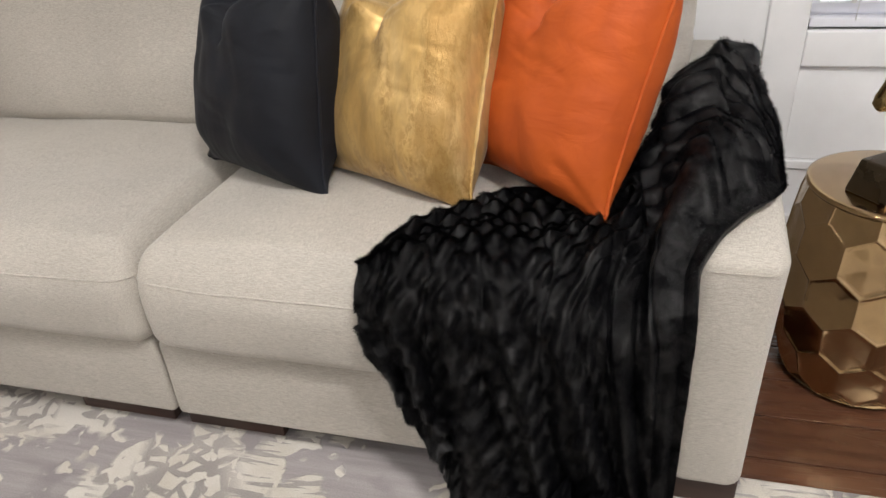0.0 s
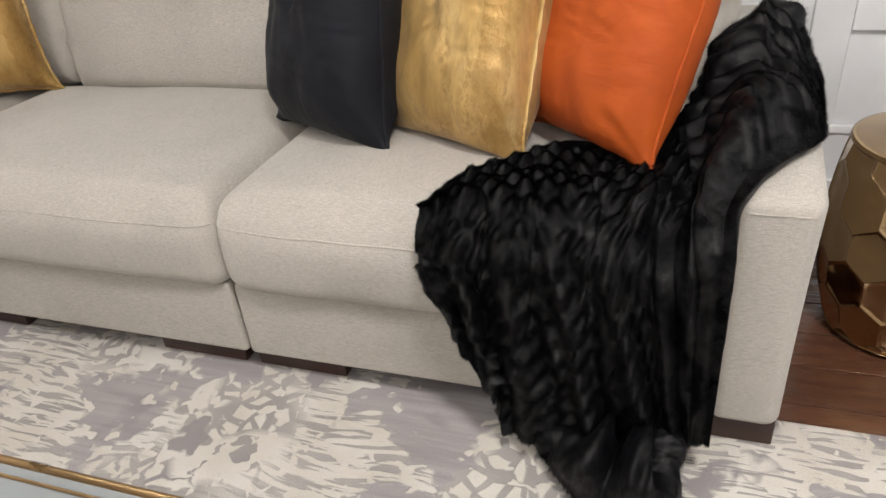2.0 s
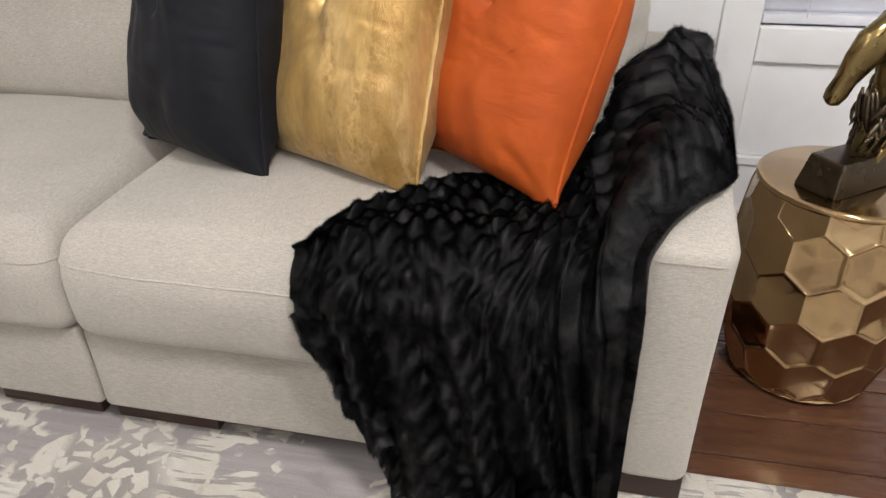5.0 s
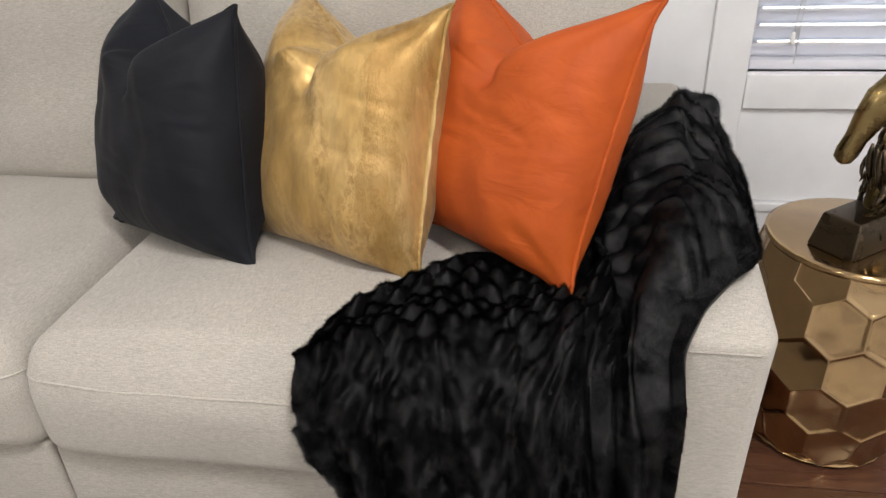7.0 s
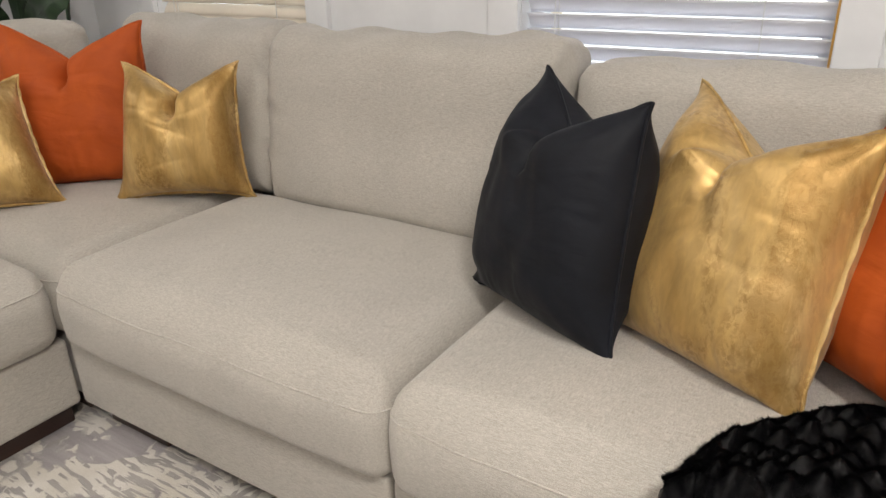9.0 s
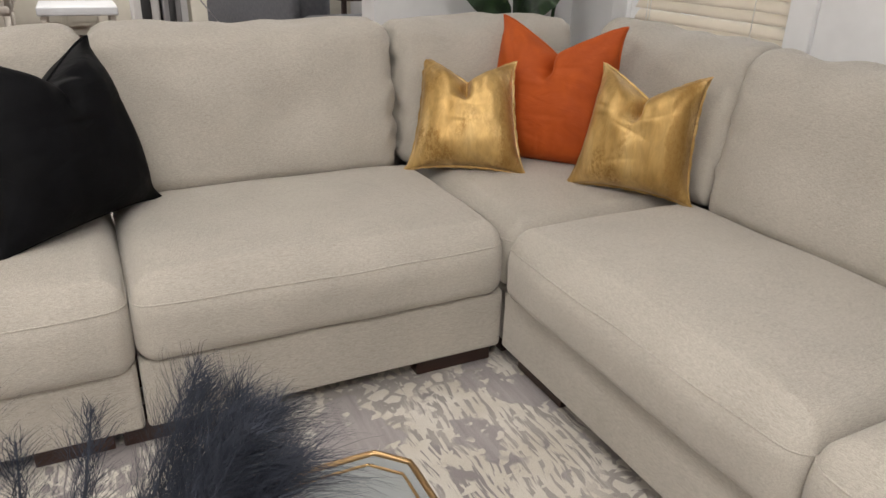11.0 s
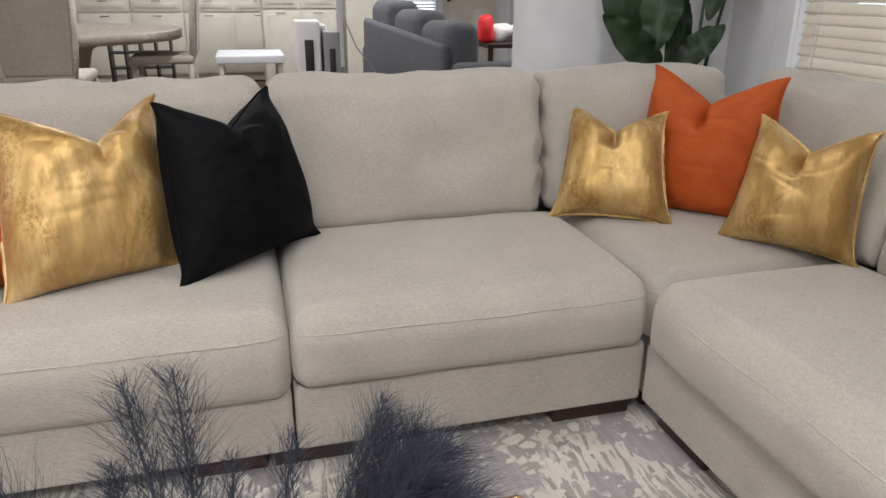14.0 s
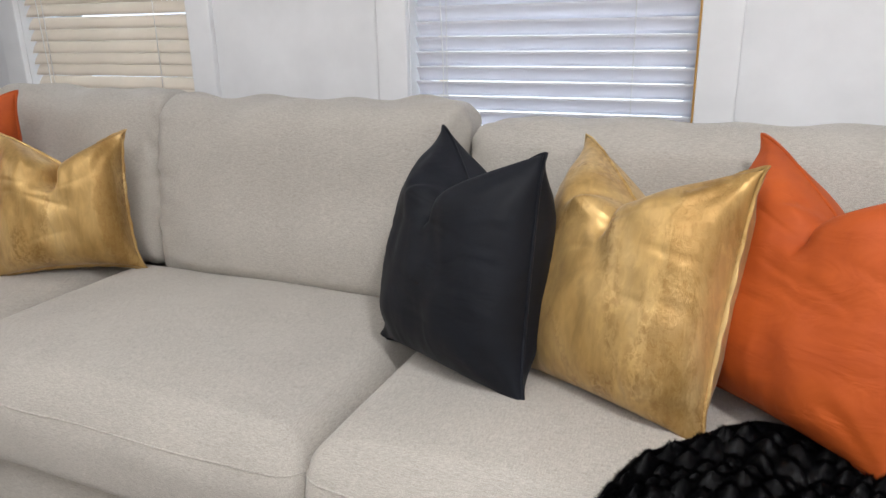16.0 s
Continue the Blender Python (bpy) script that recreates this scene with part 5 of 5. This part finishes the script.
def cabinet(x, y0, y1, z0, z1, n, label, knob=True, depth=0.6):
    """A cream base cabinet run facing +x."""
    c = thing("kitchen_cabinet", label, "cabinet", "kitchen cabinets", (x, y0, 0))
    w = (y1 - y0) / n
    rbox("body", (-depth, 0, z0 + 0.10), (-0.002, y1 - y0, z1), 0.003, CREAM, c, k=1)
    rbox("plinth", (-depth, 0.0, z0), (-0.06, y1 - y0, z0 + 0.10), 0.003, CREAM, c, k=1)
    for i in range(n):
        a, b = i * w + 0.012, (i + 1) * w - 0.012
        for lo, hi, nm in ((z0 + 0.12, z1 - 0.20, "door"), (z1 - 0.18, z1 - 0.02, "drawer")):
            d = rbox(nm, (0.0, a, lo), (0.018, b, hi), 0.003, CREAM, c, k=1)
            rbox("raised_panel", (0.018, a + 0.05, lo + 0.045), (0.027, b - 0.05, hi - 0.045), 0.004, CREAM, d, k=1)
            tube("handle", [(0.02, (a + b) / 2 - 0.05, hi - 0.03), (0.045, (a + b) / 2 - 0.04, hi - 0.03), (0.045, (a + b) / 2 + 0.04, hi - 0.03), (0.02, (a + b) / 2 + 0.05, hi - 0.03)], 0.005, DARK, d, sides=6)
    rbox("worktop", (-depth, -0.02, z1), (0.03, y1 - y0 + 0.02, z1 + 0.035), 0.006, STONE_TOP, c, k=2)
    return c


cabinet(-9.6, -3.0, 1.35, 0.0, 1.06, 7, "cream raised-panel kitchen base cabinets with granite top")
cabinet(-8.0, 1.04, 1.86, 0.0, 1.15, 2, "cream raised-panel kitchen island end with granite top")
structure("wall_panel", [((-8.3, 1.97, 0), (-8.0, 2.42, CEIL))], CREAM, "cream painted partition end")


def jar(x, y, z, r, h, body, cap, label):
    """A straight-sided jar or bottle with a narrower neck and a cap."""
    j = thing("kitchen_jar", label, "jar", "jars on the island", (x, y, z))
    lathe("jar_body", [(r * 0.9, 0.0), (r, 0.008), (r, h * 0.66), (r * 0.85, h * 0.76), (r * 0.5, h * 0.84), (r * 0.5, h * 0.88)], body, j, sides=20)
    lathe("cap", [(r * 0.55, h * 0.87), (r * 0.58, h * 0.88), (r * 0.58, h * 0.99), (r * 0.5, h)], cap, j, sides=20)
    return j


YELLOW = painted("yellow_plastic", (0.75, 0.47, 0.03), 0.4)
TEAL = painted("blue_plastic", (0.06, 0.16, 0.30), 0.4)
CARTON = painted("brown_cardboard", (0.34, 0.21, 0.12), 0.8)
for jy, jx, jr, jh, jb, jc, jl in ((1.10, -8.10, 0.035, 0.24, DARK, PLASTIC_WHITE, "dark bottle with a white cap on the island"), (1.19, -8.16, 0.045, 0.20, TEAL, DARK, "blue plastic jar with a black cap"),
                                   (1.36, -8.08, 0.052, 0.15, YELLOW, YELLOW, "squat yellow plastic jar on the granite top"), (1.27, -8.22, 0.035, 0.27, PLASTIC_GREY, DARK, "slim grey bottle with a dark cap"),
                                   (1.49, -8.20, 0.040, 0.22, PLASTIC_WHITE, TEAL, "white bottle with a blue cap")):
    jar(jx, jy, 1.185, jr, jh, jb, jc, jl)
for cy, cw, ch in ((1.60, 0.12, 0.20), (1.75, 0.13, 0.26)):
    box = thing("carton", "small brown cardboard carton on the granite top", "box", "cartons on the island", (-8.14, cy, 1.185))
    rbox("carton_body", (-0.05, -cw / 2, 0.0), (0.05, cw / 2, ch), 0.003, CARTON, box, k=1)
    rbox("flap", (-0.051, -cw / 2 - 0.001, ch), (0.051, cw / 2 + 0.001, ch + 0.004), 0.001, CARTON, box, k=1)


def recliner(x, y, turn):
    r = thing("recliner_sofa", "slate grey upholstered reclining sofa with padded backs", "sofa", at=(x, y, 0), turn=turn)
    rbox("base", (-0.85, -0.4, 0.05), (0.85, 0.42, 0.42), 0.04, GREY_UPH, r, mid=(3, 2, 1), k=3)
    for sx in (-1, 1):
        rbox("arm", (min(sx * 0.85, sx * 1.08), -0.48, 0.05), (max(sx * 0.85, sx * 1.08), 0.45, 0.70), 0.07, GREY_UPH, r, mid=(2, 4, 3), k=4)
    for i in range(3):
        a = -0.84 + i * 0.56
        rbox("seat_cushion", (a, -0.46, 0.40), (a + 0.55, 0.2, 0.55), 0.06, GREY_UPH, r, mid=(3, 3, 1), k=4)
        rbox("back_cushion", (a, 0.15, 0.50), (a + 0.55, 0.44, 0.97 + 0.065 * i), 0.10, GREY_UPH, r, mid=(4, 2, 4), k=4)
    rbox("back_panel", (-0.86, 0.42, 0.06), (0.86, 0.50, 0.88), 0.04, GREY_UPH, r, mid=(3, 1, 3), k=3, fn=lambda P: P + np.outer(np.clip(P[:, 2] + 0.1, 0, 1) * P[:, 0] * 0.14, (0, 0, 1)))
    return r


recliner(-5.57, 2.53, 190)


def console_box(x, y, w, h, mat, label):
    c = thing("console_box", label, "electronics", at=(x, y, 0.0))
    rbox("case", (-0.13, -w / 2, 0.05), (0.13, w / 2, h), 0.02, mat, c, k=3, mid=(2, 2, 2))
    rbox("front_slot", (0.131, -w * 0.18, h * 0.3), (0.136, w * 0.18, h * 0.85), 0.002, DARK, c, k=1)
    for sy in (-1, 1):
        rbox("foot", (-0.1, sy * w * 0.3 - 0.02, 0), (0.1, sy * w * 0.3 + 0.02, 0.05), 0.004, DARK, c, k=1)
    return c


console_box(-5.5, 1.31, 0.19, 0.96, PLASTIC_WHITE, "tall white plastic appliance standing on the floor")
console_box(-5.5, 1.49, 0.13, 0.88, PLASTIC_GREY, "slim grey appliance standing on the floor")
console_box(-5.7, 1.40, 0.15, 0.92, PLASTIC_WHITE, "white plastic appliance behind a taller one")
tube_pts = [(-5.5, 1.6, 1.25), (-5.5, 1.62, 0.95), (-5.5, 1.70, 0.75), (-5.5, 1.85, 0.55), (-5.5, 1.95, 0.0)]
tagged(tube("power_cable", tube_pts, 0.006, PLASTIC_GREY), "thin grey power cable hanging to the floor", "cable")


def far_desk():
    d = thing("side_desk", "dark low desk beside the grey recliner", "desk", at=(-6.0, 3.25, 0))
    rbox("desktop", (-0.3, -0.35, 0.70), (0.3, 0.35, 0.74), 0.006, FOOT_WOOD, d)
    for sx in (-1, 1):
        for sy in (-1, 1):
            rbox("leg", (sx * 0.26 - 0.02, sy * 0.31 - 0.02, 0), (sx * 0.26 + 0.02, sy * 0.31 + 0.02, 0.70), 0.003, FOOT_WOOD, d)
    return d


far_desk()


def soft_lump(name, label, cat, at, size, mat, seed):
    P, F = rbox_data(size, min(size) * 0.45, (4, 4, 4), 4)
    P = P * (1 + wob(P, 9, 0.35, seed)[:, None])
    ob = put(name, P, F, mat)
    ob.location = at
    return tagged(ob, label, cat)


soft_lump("black_coat", "black coat heaped over a dining chair", "coat", (-6.15, -1.50, 0.88), (0.30, 0.34, 0.62), DARK, 5)
soft_lump("red_bag", "bright red soft bag on the dark desk", "bag", (-5.85, 2.93, 0.85), (0.16, 0.14, 0.24), RED, 1)
soft_lump("white_plush", "white crumpled cloth heap on the dark desk", "cloth", (-5.95, 3.10, 0.81), (0.2, 0.2, 0.15), PLASTIC_WHITE, 2)
soft_lump("white_plush", "white crumpled cloth heap on the dark desk", "cloth", (-5.95, 3.27, 0.81), (0.16, 0.18, 0.15), PLASTIC_WHITE, 3)
structure("column", [((-3.35, -1.42, 0), (-3.0, -1.00, CEIL)), ((-3.39, -1.46, 0), (-2.96, -0.96, 0.68))], TRIM_PAINT, "white square column with a panelled base", 0.004)

# ---- floor planks ----
rnd = random.Random(12)
floor_ob = bpy.data.objects["floor"]
plank_mesh = {}


def plank(x, y, length):
    key = round(length, 1)
    if key not in plank_mesh:
        P, F = rbox_data((key - 0.003, 0.122, 0.012), 0.0018, (1, 1, 1), 1)
        me = bpy.data.meshes.new("plank")
        me.from_pydata([tuple(p) for p in P], [], [tuple(f) for f in F])
        me.materials.append(FLOOR_WOOD)
        plank_mesh[key] = me
    ob = new("plank", plank_mesh[key])
    ob.location = (x + key / 2, y, -0.018)
    ob.parent = floor_ob


rest = []
row, y = 0, -3.13
while y < 5.0:
    x = -11.0 + rnd.uniform(-1.0, 0.0)
    while x < 2.6:
        ln = rnd.choice((0.9, 1.2, 1.5))
        lo, hi = max(x, -11.0), min(x + ln, 2.6)
        if y > 1.7 and y < 3.0 and x + ln > -0.8:
            if hi - lo > 0.2:
                plank(lo, y, round(hi - lo, 1))
        elif hi - lo > 0.05:
            rest.append(((lo, y - 0.061, -0.024), (hi - 0.003, y + 0.061, -0.012)))
        x += ln
    y += 0.125
V, F = [], []
for lo, hi in rest:
    k = len(V)
    (a, b, c), (d, e, f) = lo, hi
    V += [(a, b, c), (d, b, c), (d, e, c), (a, e, c), (a, b, f), (d, b, f), (d, e, f), (a, e, f)]
    F += [(k + 4, k + 5, k + 6, k + 7), (k, k + 1, k + 5, k + 4), (k + 1, k + 2, k + 6, k + 5), (k + 2, k + 3, k + 7, k + 6), (k + 3, k, k + 4, k + 7)]
tagged(put("plank", V, F, FLOOR_WOOD, floor_ob, smooth=False), kind="stuff")
